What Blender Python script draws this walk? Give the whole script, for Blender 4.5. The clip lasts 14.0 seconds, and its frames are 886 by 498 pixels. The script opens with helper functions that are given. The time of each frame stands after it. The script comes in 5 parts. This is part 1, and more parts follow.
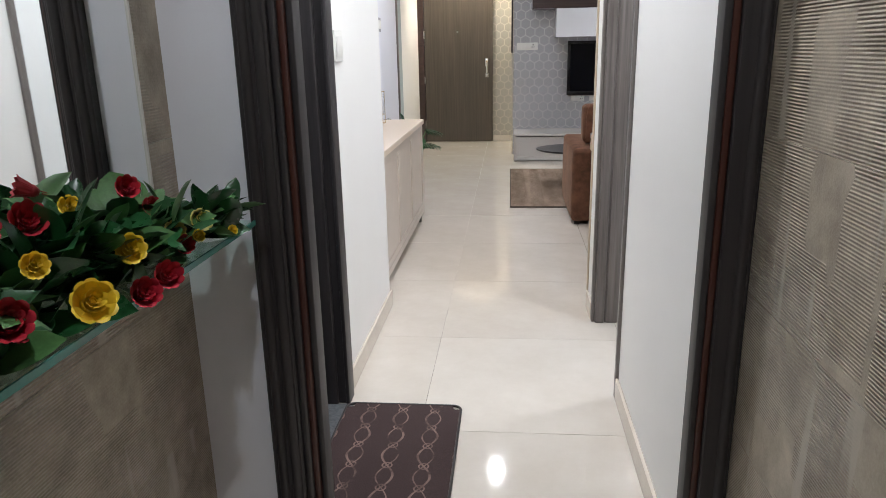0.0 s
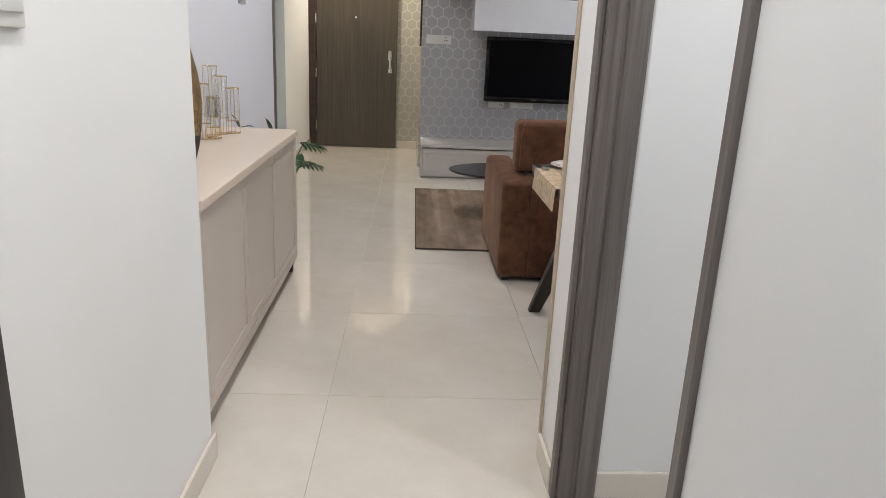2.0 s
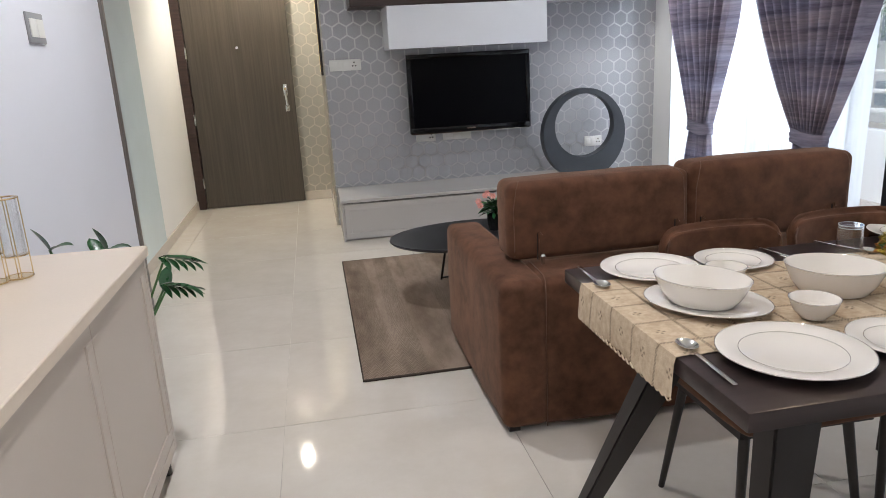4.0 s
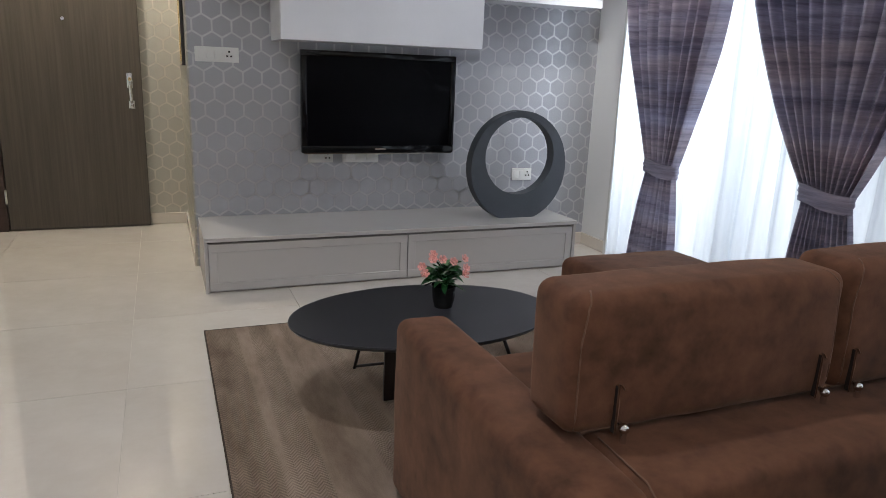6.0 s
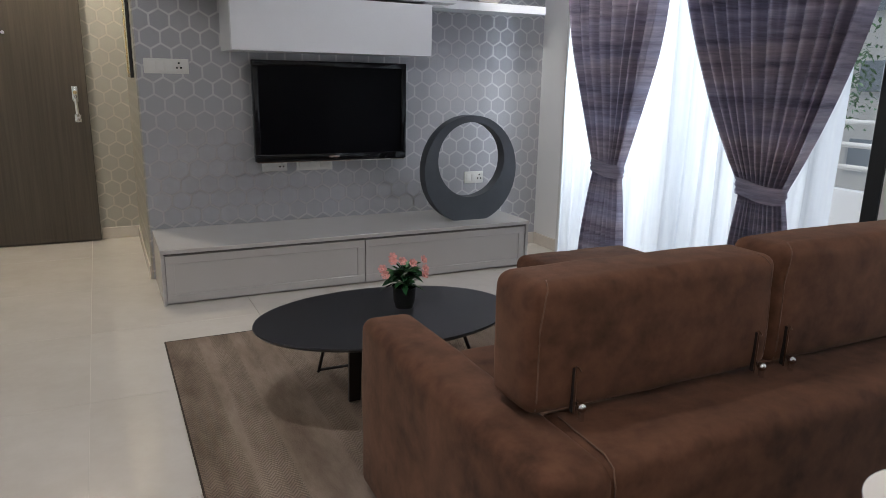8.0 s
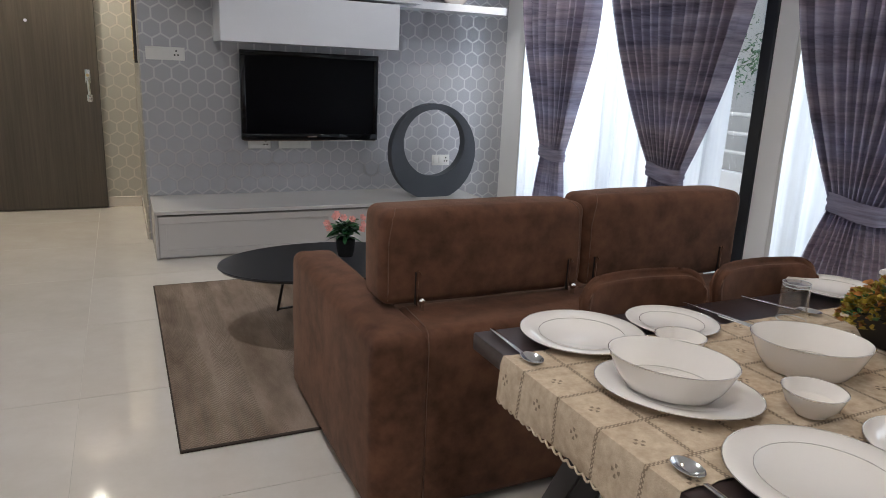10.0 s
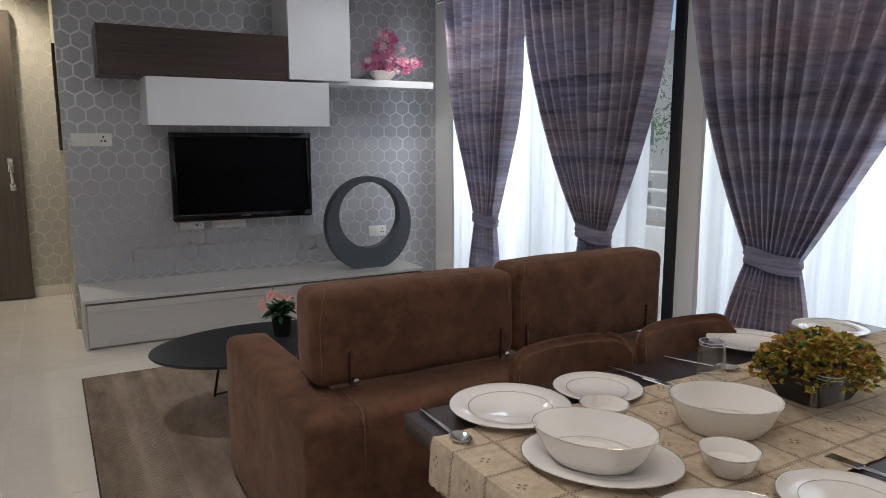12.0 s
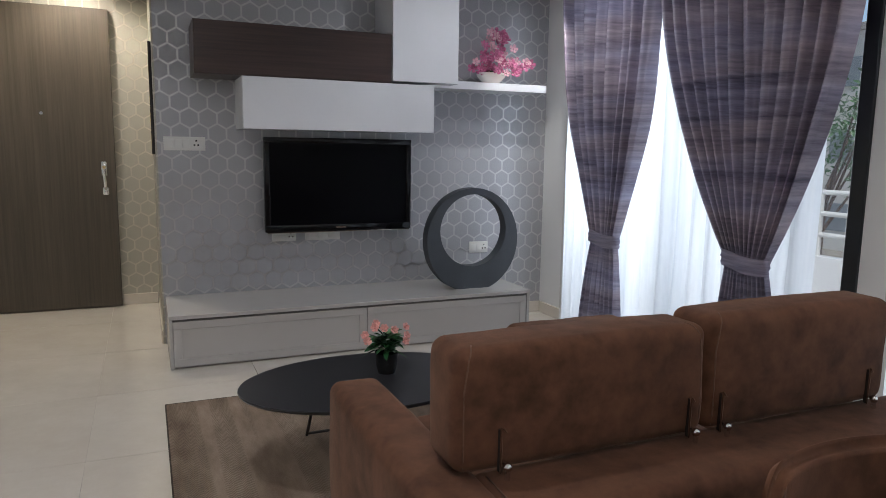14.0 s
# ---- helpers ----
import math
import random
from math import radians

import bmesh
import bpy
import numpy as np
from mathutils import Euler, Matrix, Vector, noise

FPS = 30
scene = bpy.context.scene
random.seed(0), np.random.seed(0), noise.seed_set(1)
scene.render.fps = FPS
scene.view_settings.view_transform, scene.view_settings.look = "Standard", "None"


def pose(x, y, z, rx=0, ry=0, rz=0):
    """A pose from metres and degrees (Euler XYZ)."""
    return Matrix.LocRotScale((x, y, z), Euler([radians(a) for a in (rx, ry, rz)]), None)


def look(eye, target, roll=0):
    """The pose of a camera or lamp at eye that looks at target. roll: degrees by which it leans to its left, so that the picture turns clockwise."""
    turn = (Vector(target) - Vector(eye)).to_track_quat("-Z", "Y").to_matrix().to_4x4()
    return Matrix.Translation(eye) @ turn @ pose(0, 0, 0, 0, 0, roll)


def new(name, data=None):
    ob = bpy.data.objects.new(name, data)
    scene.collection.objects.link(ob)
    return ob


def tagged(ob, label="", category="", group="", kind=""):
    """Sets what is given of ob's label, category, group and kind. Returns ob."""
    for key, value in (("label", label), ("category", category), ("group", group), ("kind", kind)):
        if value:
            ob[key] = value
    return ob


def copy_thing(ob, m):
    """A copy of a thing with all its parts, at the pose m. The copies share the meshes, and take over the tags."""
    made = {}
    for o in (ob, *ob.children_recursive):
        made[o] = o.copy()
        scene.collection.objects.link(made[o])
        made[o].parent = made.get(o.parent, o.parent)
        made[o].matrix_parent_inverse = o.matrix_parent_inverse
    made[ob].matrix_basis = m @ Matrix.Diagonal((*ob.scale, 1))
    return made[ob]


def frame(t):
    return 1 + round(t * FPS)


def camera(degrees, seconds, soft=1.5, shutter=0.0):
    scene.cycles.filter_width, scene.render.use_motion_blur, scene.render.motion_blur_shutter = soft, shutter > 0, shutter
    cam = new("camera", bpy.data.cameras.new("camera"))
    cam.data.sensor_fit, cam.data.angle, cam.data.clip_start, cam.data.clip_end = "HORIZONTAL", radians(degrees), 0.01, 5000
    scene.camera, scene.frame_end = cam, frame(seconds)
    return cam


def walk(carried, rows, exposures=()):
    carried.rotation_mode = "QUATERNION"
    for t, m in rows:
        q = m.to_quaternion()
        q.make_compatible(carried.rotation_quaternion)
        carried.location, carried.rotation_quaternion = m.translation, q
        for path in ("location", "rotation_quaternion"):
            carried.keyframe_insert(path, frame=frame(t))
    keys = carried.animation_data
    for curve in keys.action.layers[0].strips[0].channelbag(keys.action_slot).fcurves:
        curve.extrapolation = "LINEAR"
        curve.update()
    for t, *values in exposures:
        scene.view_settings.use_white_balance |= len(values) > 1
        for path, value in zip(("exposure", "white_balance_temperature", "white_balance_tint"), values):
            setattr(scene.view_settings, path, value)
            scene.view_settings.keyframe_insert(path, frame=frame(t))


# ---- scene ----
cam = camera(65.0, 14.0, soft=0.8)
PATH = [
    (0, (0.2016, 1.8047, 1.2568), (0.0132, 3.7178, 0.7048), -1.17),
    (0.5, (0.1628, 2.1475, 1.2592), (0.0507, 4.0508, 0.655), 1.48),
    (1, (0.1366, 2.5294, 1.2306), (0.1824, 4.4455, 0.6592), 1.74),
    (1.5, (0.1696, 2.9244, 1.2651), (0.3156, 4.8579, 0.7751), 1.5),
    (2, (0.1683, 3.2548, 1.2266), (0.2673, 5.171, 0.6624), 2.64),
    (2.5, (0.1466, 3.6138, 1.2364), (0.3938, 5.5083, 0.6451), 0.99),
    (3, (0.1684, 3.9663, 1.2578), (0.269, 5.9035, 0.771), 0.86),
    (3.5, (0.1272, 4.4411, 1.2602), (0.3618, 6.3635, 0.761), 0.66),
    (3.7, (0.113, 4.554, 1.271), (0.3859, 6.4673, 0.7563), -1.83),
    (5.8, (0.1038, 5.9588, 1.2009), (0.7837, 7.7748, 0.7111), 1.7),
    (6, (0.0794, 6.011, 1.2259), (0.8114, 7.8051, 0.7308), 2.26),
    (6.5, (0.0443, 6.0448, 1.2252), (0.8638, 7.8131, 0.776), 2.01),
    (7, (0.0529, 6.0296, 1.2353), (0.8544, 7.8123, 0.8114), 1.6),
    (7.5, (0.0201, 6.0492, 1.2377), (0.859, 7.8146, 0.814), 1.06),
    (7.7, (0.0232, 6.0238, 1.2289), (0.885, 7.7673, 0.7624), 0.99),
    (9.8, (0.0841, 5.2642, 1.2294), (0.8645, 7.0404, 0.7438), 2.32),
    (10, (0.1041, 5.2403, 1.2229), (0.9235, 6.9975, 0.732), 2.5),
    (10.5, (0.1077, 5.2439, 1.236), (0.9694, 6.9858, 0.7634), 3.22),
    (11, (0.1292, 5.2437, 1.2482), (1.0842, 6.9384, 0.7835), 2.34),
    (11.5, (0.1353, 5.224, 1.2429), (1.1341, 6.9185, 0.881), -0.04),
    (12, (0.1352, 5.2041, 1.2633), (1.1075, 6.9245, 0.9556), -0.01),
    (12.5, (0.1265, 5.2029, 1.2531), (1.0669, 6.9456, 0.9724), 0.45),
    (13, (0.151, 5.2827, 1.2558), (1.0875, 7.0145, 0.9038), 0.92),
    (13.5, (0.1639, 5.4884, 1.2501), (0.9891, 7.2927, 0.9985), -0.78),
    (14, (0.1657, 5.7397, 1.2616), (0.9458, 7.559, 0.9764), 0.85),
]
walk(cam, [(t, look(eye, target, roll)) for t, eye, target, roll in PATH],
     [(0.0, 0.38, 6250, 10), (1.0, 0.25, 6300, 10), (2.5, 0.04, 6500, 10), (3.5, 0.30, 6300, 10), (6.0, -0.08, 6200, 10), (7.5, -0.26, 6250, 10),
      (10.0, -0.14, 6250, 10), (11.0, -0.10, 6250, 10), (11.5, -0.27, 6300, 10), (12.0, -0.38, 6350, 10), (14.0, -0.33, 6200, 10)])

# ---------------- helpers of this scene ----------------
def nodes_of(name):
    m = bpy.data.materials.new(name)
    m.use_nodes = True
    nt = m.node_tree
    return m, nt, nt.nodes["Principled BSDF"]


def add(nt, kind, **props):
    n = nt.nodes.new(kind)
    for k, v in props.items():
        if k in n.inputs:
            n.inputs[k].default_value = v
    return n


def math_node(nt, op, a, b=None, c=None):
    n = nt.nodes.new("ShaderNodeMath")
    n.operation = op
    for i, v in enumerate((a, b, c)):
        if v is None:
            continue
        if isinstance(v, (int, float)):
            n.inputs[i].default_value = v
        else:
            nt.links.new(v, n.inputs[i])
    return n.outputs[0]


def mix_col(nt, fac, a, b):
    n = nt.nodes.new("ShaderNodeMix")
    n.data_type = "RGBA"
    for i, v in ((0, fac), (6, a), (7, b)):
        if isinstance(v, (int, float)):
            n.inputs[i].default_value = v
        elif isinstance(v, tuple):
            n.inputs[i].default_value = (*v, 1) if len(v) == 3 else v
        else:
            nt.links.new(v, n.inputs[i])
    return n.outputs[2]


def coords(nt, scale=(1, 1, 1), rot=(0, 0, 0)):
    tc = nt.nodes.new("ShaderNodeTexCoord")
    mp = nt.nodes.new("ShaderNodeMapping")
    mp.inputs["Scale"].default_value = scale
    mp.inputs["Rotation"].default_value = rot
    nt.links.new(tc.outputs["Object"], mp.inputs["Vector"])
    return mp.outputs[0]


def noise_fac(nt, vec, scale, detail=4.0, rough=0.55):
    n = add(nt, "ShaderNodeTexNoise", Scale=scale, Detail=detail, Roughness=rough)
    nt.links.new(vec, n.inputs["Vector"])
    return n.outputs["Fac"]


def ramp(nt, fac, lo, hi):
    n = nt.nodes.new("ShaderNodeMapRange")
    nt.links.new(fac, n.inputs[0])
    n.inputs[1].default_value, n.inputs[2].default_value = lo, hi
    return n.outputs[0]


def bump(nt, bsdf, height, strength=0.2, dist=0.002):
    b = add(nt, "ShaderNodeBump", Strength=strength, Distance=dist)
    nt.links.new(height, b.inputs["Height"])
    nt.links.new(b.outputs[0], bsdf.inputs["Normal"])


def mat(name, col, rough=0.5, metal=0.0, var=0.1, scale=6.0, fine=120.0, bumps=0.08, stretch=(1, 1, 1), spec=0.5, coat=0.0):
    """A surface with broad and fine variation of its colour, gloss and relief."""
    m, nt, b = nodes_of(name)
    v = coords(nt, stretch)
    n1, n2 = noise_fac(nt, v, scale), noise_fac(nt, v, fine, 3.0)
    mixed = math_node(nt, "ADD", math_node(nt, "MULTIPLY", n1, 0.65), math_node(nt, "MULTIPLY", n2, 0.35))
    f = ramp(nt, mixed, 0.3, 0.7)
    lo = tuple(c * (1 - var) for c in col)
    hi = tuple(min(1, c * (1 + var)) for c in col)
    nt.links.new(mix_col(nt, f, lo, hi), b.inputs["Base Color"])
    r = add(nt, "ShaderNodeMapRange")
    nt.links.new(n1, r.inputs[0])
    r.inputs[3].default_value, r.inputs[4].default_value = max(0.02, rough * 0.85), min(1, rough * 1.15)
    nt.links.new(r.outputs[0], b.inputs["Roughness"])
    b.inputs["Metallic"].default_value = metal
    b.inputs["Specular IOR Level"].default_value = spec
    b.inputs["Coat Weight"].default_value = coat
    if bumps:
        bump(nt, b, n2, bumps, 0.002)
    return m


def box(bm, x0, x1, y0, y1, z0, z1, bevel=0.0, seg=2):
    r = bmesh.ops.create_cube(bm, size=1, matrix=Matrix.Translation(((x0 + x1) / 2, (y0 + y1) / 2, (z0 + z1) / 2)) @ Matrix.Diagonal((x1 - x0, y1 - y0, z1 - z0, 1)))
    if bevel:
        es = list({e for v in r["verts"] for e in v.link_edges})
        bmesh.ops.bevel(bm, geom=es, offset=bevel, segments=seg, affect="EDGES", profile=0.5)
    return bm


def boxed(*a, **k):
    return box(bmesh.new(), *a, **k)


def rod(bm, a, b, r0, r1=None, seg=12):
    """A tapered round bar from a to b."""
    a, b = Vector(a), Vector(b)
    d = b - a
    m = Matrix.Translation((a + b) / 2) @ d.to_track_quat("Z", "Y").to_matrix().to_4x4()
    bmesh.ops.create_cone(bm, cap_ends=True, segments=seg, radius1=r0, radius2=r0 if r1 is None else r1, depth=d.length, matrix=m)
    return bm


def lathe(profile, seg=40, sx=1.0, sy=1.0, centre=(0, 0, 0)):
    """A turned body from (radius, height) pairs; sx and sy make it oval."""
    bm = bmesh.new()
    rings = []
    for r, z in profile:
        if r < 1e-5:
            rings.append([bm.verts.new((centre[0], centre[1], centre[2] + z))])
        else:
            rings.append([bm.verts.new((centre[0] + sx * r * math.cos(2 * math.pi * i / seg), centre[1] + sy * r * math.sin(2 * math.pi * i / seg), centre[2] + z)) for i in range(seg)])
    for a, b in zip(rings, rings[1:]):
        for i in range(seg):
            j = (i + 1) % seg
            if len(a) == 1 and len(b) == 1:
                continue
            if len(a) == 1:
                bm.faces.new((a[0], b[j], b[i]))
            elif len(b) == 1:
                bm.faces.new((a[i], a[j], b[0]))
            else:
                bm.faces.new((a[i], a[j], b[j], b[i]))
    bmesh.ops.recalc_face_normals(bm, faces=bm.faces)
    return bm


def prism(outline, axis, lo, hi):
    """A flat outline pulled along one axis ('x', 'y' or 'z')."""
    bm = bmesh.new()

    def at(p, h):
        return {"x": (h, p[0], p[1]), "y": (p[0], h, p[1]), "z": (p[0], p[1], h)}[axis]
    a = [bm.verts.new(at(p, lo)) for p in outline]
    b = [bm.verts.new(at(p, hi)) for p in outline]
    n = len(outline)
    bm.faces.new(a)
    bm.faces.new(b[::-1])
    for i in range(n):
        bm.faces.new((a[i], b[i], b[(i + 1) % n], a[(i + 1) % n]))
    bmesh.ops.recalc_face_normals(bm, faces=bm.faces)
    return bm


def mesh_ob(name, bm, material, smooth=True, angle=35):
    me = bpy.data.meshes.new(name)
    if smooth:
        for f in bm.faces:
            f.smooth = True
        lim = radians(angle)
        for e in bm.edges:
            if len(e.link_faces) == 2 and e.calc_face_angle(0) > lim:
                e.smooth = False
    bm.to_mesh(me)
    bm.free()
    me.materials.append(material)
    return new(name, me)


def part(name, bm, material, parent, label="", **k):
    ob = mesh_ob(name, bm, material, **k)
    ob.parent = parent
    ob.matrix_parent_inverse = parent.matrix_basis.inverted() if parent.parent is None else (parent.parent.matrix_basis @ parent.matrix_parent_inverse @ parent.matrix_basis).inverted()
    if label:
        tagged(ob, label)
    return ob


def thing(name, x, y, z, label, category, group=""):
    """An empty at the foot of a thing, which carries its parts."""
    e = new(name)
    e.empty_display_size = 0.05
    e.matrix_basis = pose(x, y, z)
    return tagged(e, label, category, group)


def single(name, bm, material, label, category, group="", **k):
    return tagged(mesh_ob(name, bm, material, **k), label, category, group)


def setting(name, bm, material, label="", category="", **k):
    return tagged(mesh_ob(name, bm, material, **k), label, category, "", "structure")

# ---------------- world and light ----------------
CEIL = 2.6
world = bpy.data.worlds.new("sky")
scene.world = world
world.use_nodes = True
wn = world.node_tree
sky = wn.nodes.new("ShaderNodeTexSky")
sky.sky_type, sky.sun_disc = "NISHITA", False
sky.sun_elevation, sky.sun_rotation = radians(50), radians(200)
wn.links.new(sky.outputs[0], wn.nodes["Background"].inputs[0])
wn.nodes["Background"].inputs[1].default_value = 0.15
sun = new("sun", bpy.data.lights.new("sun", "SUN"))
sun.data.energy, sun.data.angle, sun.data.color = 3.0, radians(0.5), (1, 0.95, 0.88)
sun.matrix_basis = look((0, 0, 10), (0 + 2.2, 6.0, 0))


def window_light(y0, y1, z0, z1, power):
    """The sky's light in a window's opening."""
    la = bpy.data.lights.new("window_light", "AREA")
    la.shape, la.size, la.size_y = "RECTANGLE", y1 - y0, z1 - z0
    la.energy, la.color = power, (0.86, 0.93, 1.0)
    ob = new("window_light", la)
    ob.matrix_basis = look((3.62, (y0 + y1) / 2, (z0 + z1) / 2 + 0.5), (0.0, (y0 + y1) / 2, (z0 + z1) / 2 - 0.4))
    return ob


window_light(8.72, 10.38, 0.1, 2.4, 74)
window_light(5.5, 7.6, 0.1, 2.4, 72)


def spot(x, y, z, power, col=(1, 0.9, 0.75), tx=None, ty=None, size=120, r=0.04):
    la = bpy.data.lights.new("downlight", "SPOT")
    la.energy, la.color, la.spot_size, la.spot_blend, la.shadow_soft_size = power, col, radians(size), 0.7, r
    ob = new("downlight", la)
    ob.matrix_basis = look((x, y, z), (x if tx is None else tx, y if ty is None else ty, 0))
    return ob


WARM, COOL = (1.0, 0.90, 0.74), (0.95, 0.97, 1.0)
# lamps at y 7.55, 11.25 and 6.2 show their effect; others are unseen, added fill
LAMPS = [(0.1, 7.55, 66, (1.0, 0.985, 0.98), 168), (0.1, 5.4, 36, (1.0, 0.975, 0.95), 168), (0.1, 3.75, 66, COOL, 168), (-0.27, 11.25, 105, WARM, 140), (1.5, 6.2, 13, (1.0, 0.72, 0.46), 168), (2.1, 9.2, 30, COOL, 168), (0.1, 2.0, 33, COOL, 164), (1.1, 4.5, 48, COOL, 150), (-1.0, 3.8, 14, COOL, 150)]
for lx, ly, lp, lc, ls in LAMPS:
    spot(lx, ly, CEIL - 0.03, lp, lc, size=ls, r=0.04)
# spot placed to stand in for the window's glow on the foil wallpaper
spot(2.62, 9.62, 2.55, 62, (1, 0.96, 0.9), 2.66, 10.75, 44, 0.02)

# ---------------- materials ----------------


def streak_wood(name, lo, hi, rough=0.45, axis="z", bumps=0.15):
    """Laminate with long fine grain."""
    m, nt, b = nodes_of(name)
    st = {"z": (60, 60, 1.6), "x": (1.6, 60, 60), "y": (60, 1.6, 60)}[axis]
    v = coords(nt, st)
    n1 = noise_fac(nt, v, 1.0, 6.0, 0.65)
    n2 = noise_fac(nt, coords(nt, tuple(s * 0.12 if s > 2 else s * 0.4 for s in st)), 1.0, 3.0)
    f = ramp(nt, math_node(nt, "ADD", math_node(nt, "MULTIPLY", n1, 0.7), math_node(nt, "MULTIPLY", n2, 0.3)), 0.32, 0.68)
    nt.links.new(mix_col(nt, f, lo, hi), b.inputs["Base Color"])
    b.inputs["Roughness"].default_value = rough
    bump(nt, b, n1, bumps, 0.001)
    return m


def hex_paper(name, cell, line, pitch=0.110):
    """Wallpaper printed with a foil honeycomb."""
    m, nt, b = nodes_of(name)
    tc = nt.nodes.new("ShaderNodeTexCoord")
    sp = nt.nodes.new("ShaderNodeSeparateXYZ")
    nt.links.new(tc.outputs["Object"], sp.inputs[0])
    u = math_node(nt, "DIVIDE", math_node(nt, "ADD", sp.outputs[0], sp.outputs[1]), pitch)
    w = math_node(nt, "DIVIDE", sp.outputs[2], pitch)
    R3 = math.sqrt(3)

    def edge(du, dw):
        gx = math_node(nt, "ABSOLUTE", math_node(nt, "SUBTRACT", math_node(nt, "FLOORED_MODULO", math_node(nt, "ADD", u, 40 + du), 1.0), 0.5))
        gy = math_node(nt, "ABSOLUTE", math_node(nt, "SUBTRACT", math_node(nt, "FLOORED_MODULO", math_node(nt, "ADD", w, 40 * R3 + dw), R3), R3 / 2))
        d = math_node(nt, "ADD", math_node(nt, "MULTIPLY", gx, 0.5), math_node(nt, "MULTIPLY", gy, R3 / 2))
        return math_node(nt, "SUBTRACT", 0.5, math_node(nt, "MAXIMUM", gx, d))
    inside = math_node(nt, "MAXIMUM", edge(0, 0), edge(0.5, R3 / 2))
    vec = coords(nt)
    n1, n2 = noise_fac(nt, vec, 14.0), noise_fac(nt, vec, 160.0)
    lines = ramp(nt, math_node(nt, "SUBTRACT", inside, math_node(nt, "MULTIPLY", math_node(nt, "SUBTRACT", n1, 0.5), 0.02)), 0.062, 0.036)
    shade = ramp(nt, n2, 0.3, 0.75)
    cc = mix_col(nt, shade, tuple(c * 0.9 for c in cell), tuple(min(1, c * 1.1) for c in cell))
    cl = mix_col(nt, ramp(nt, n1, 0.3, 0.7), tuple(c * 0.9 for c in line), line)
    nt.links.new(mix_col(nt, lines, cc, cl), b.inputs["Base Color"])
    nt.links.new(math_node(nt, "ADD", 0.25, math_node(nt, "MULTIPLY", lines, 0.7)), b.inputs["Metallic"])
    nt.links.new(math_node(nt, "SUBTRACT", 0.42, math_node(nt, "MULTIPLY", lines, 0.10)), b.inputs["Roughness"])
    bump(nt, b, math_node(nt, "ADD", lines, math_node(nt, "MULTIPLY", n2, 0.6)), 0.22, 0.001)
    return m


def ridged_tile(name):
    """Brown wall tile with fine ribs that come and go in blocks."""
    m, nt, b = nodes_of(name)
    oi = nt.nodes.new("ShaderNodeObjectInfo")

    def coords(nt, scale=(1, 1, 1)):
        tc = nt.nodes.new("ShaderNodeTexCoord")
        sh = nt.nodes.new("ShaderNodeVectorMath")
        sh.operation = "ADD"
        nt.links.new(tc.outputs["Object"], sh.inputs[0])
        nt.links.new(math_node(nt, "MULTIPLY", oi.outputs["Random"], 40.0), sh.inputs[1])
        mp = nt.nodes.new("ShaderNodeMapping")
        mp.inputs["Scale"].default_value = scale
        nt.links.new(sh.outputs[0], mp.inputs["Vector"])
        return mp.outputs[0]
    sp = nt.nodes.new("ShaderNodeSeparateXYZ")
    nt.links.new(coords(nt), sp.inputs[0])
    yy, zz = sp.outputs[1], sp.outputs[2]
    ribs = math_node(nt, "SINE", math_node(nt, "MULTIPLY", zz, 2 * math.pi / 0.0056))
    vec = coords(nt, (1, 9, 4.5))
    cells = add(nt, "ShaderNodeTexVoronoi", Scale=1.0)
    cells.feature, cells.distance = "F1", "CHEBYCHEV"
    nt.links.new(vec, cells.inputs["Vector"])
    patch = ramp(nt, cells.outputs["Color"], 0.2, 0.62)
    stain = noise_fac(nt, coords(nt), 11.0, 6.0, 0.65)
    fine = noise_fac(nt, coords(nt), 220.0)
    f = ramp(nt, math_node(nt, "ADD", math_node(nt, "MULTIPLY", stain, 0.8), math_node(nt, "MULTIPLY", fine, 0.2)), 0.35, 0.68)
    base = mix_col(nt, f, (0.24, 0.197, 0.147), (0.48, 0.415, 0.325))
    groove = math_node(nt, "MULTIPLY", math_node(nt, "MULTIPLY", math_node(nt, "GREATER_THAN", ribs, 0.25), patch), 0.22)
    base = mix_col(nt, groove, base, (0.15, 0.12, 0.088))
    mp = add(nt, "ShaderNodeTexNoise", Scale=1.0)
    nt.links.new(coords(nt, (1, 14, 1.2)), mp.inputs["Vector"])
    pale = ramp(nt, mp.outputs["Fac"], 0.63, 0.67)
    nt.links.new(mix_col(nt, math_node(nt, "MULTIPLY", pale, 0.6), base, (0.46, 0.42, 0.36)), b.inputs["Base Color"])
    b.inputs["Roughness"].default_value = 0.38
    h = math_node(nt, "MULTIPLY", math_node(nt, "MULTIPLY", ribs, patch), math_node(nt, "SUBTRACT", 1.0, pale))
    bump(nt, b, math_node(nt, "ADD", h, math_node(nt, "MULTIPLY", fine, 0.3)), 0.6, 0.0016)
    return m


def floor_tile(name):
    m, nt, b = nodes_of(name)
    v = coords(nt)
    n1, n2 = noise_fac(nt, v, 3.0, 6.0, 0.7), noise_fac(nt, v, 90.0)
    oi = nt.nodes.new("ShaderNodeObjectInfo")
    f = ramp(nt, math_node(nt, "ADD", n1, math_node(nt, "MULTIPLY", math_node(nt, "SUBTRACT", oi.outputs["Random"], 0.5), 0.15)), 0.3, 0.75)
    nt.links.new(mix_col(nt, f, (0.60, 0.545, 0.475), (0.69, 0.64, 0.575)), b.inputs["Base Color"])
    r = add(nt, "ShaderNodeMapRange")
    nt.links.new(n2, r.inputs[0])
    r.inputs[3].default_value, r.inputs[4].default_value = 0.03, 0.07
    nt.links.new(r.outputs[0], b.inputs["Roughness"])
    b.inputs["Specular IOR Level"].default_value = 1.0
    bump(nt, b, n1, 0.012, 0.002)
    return m


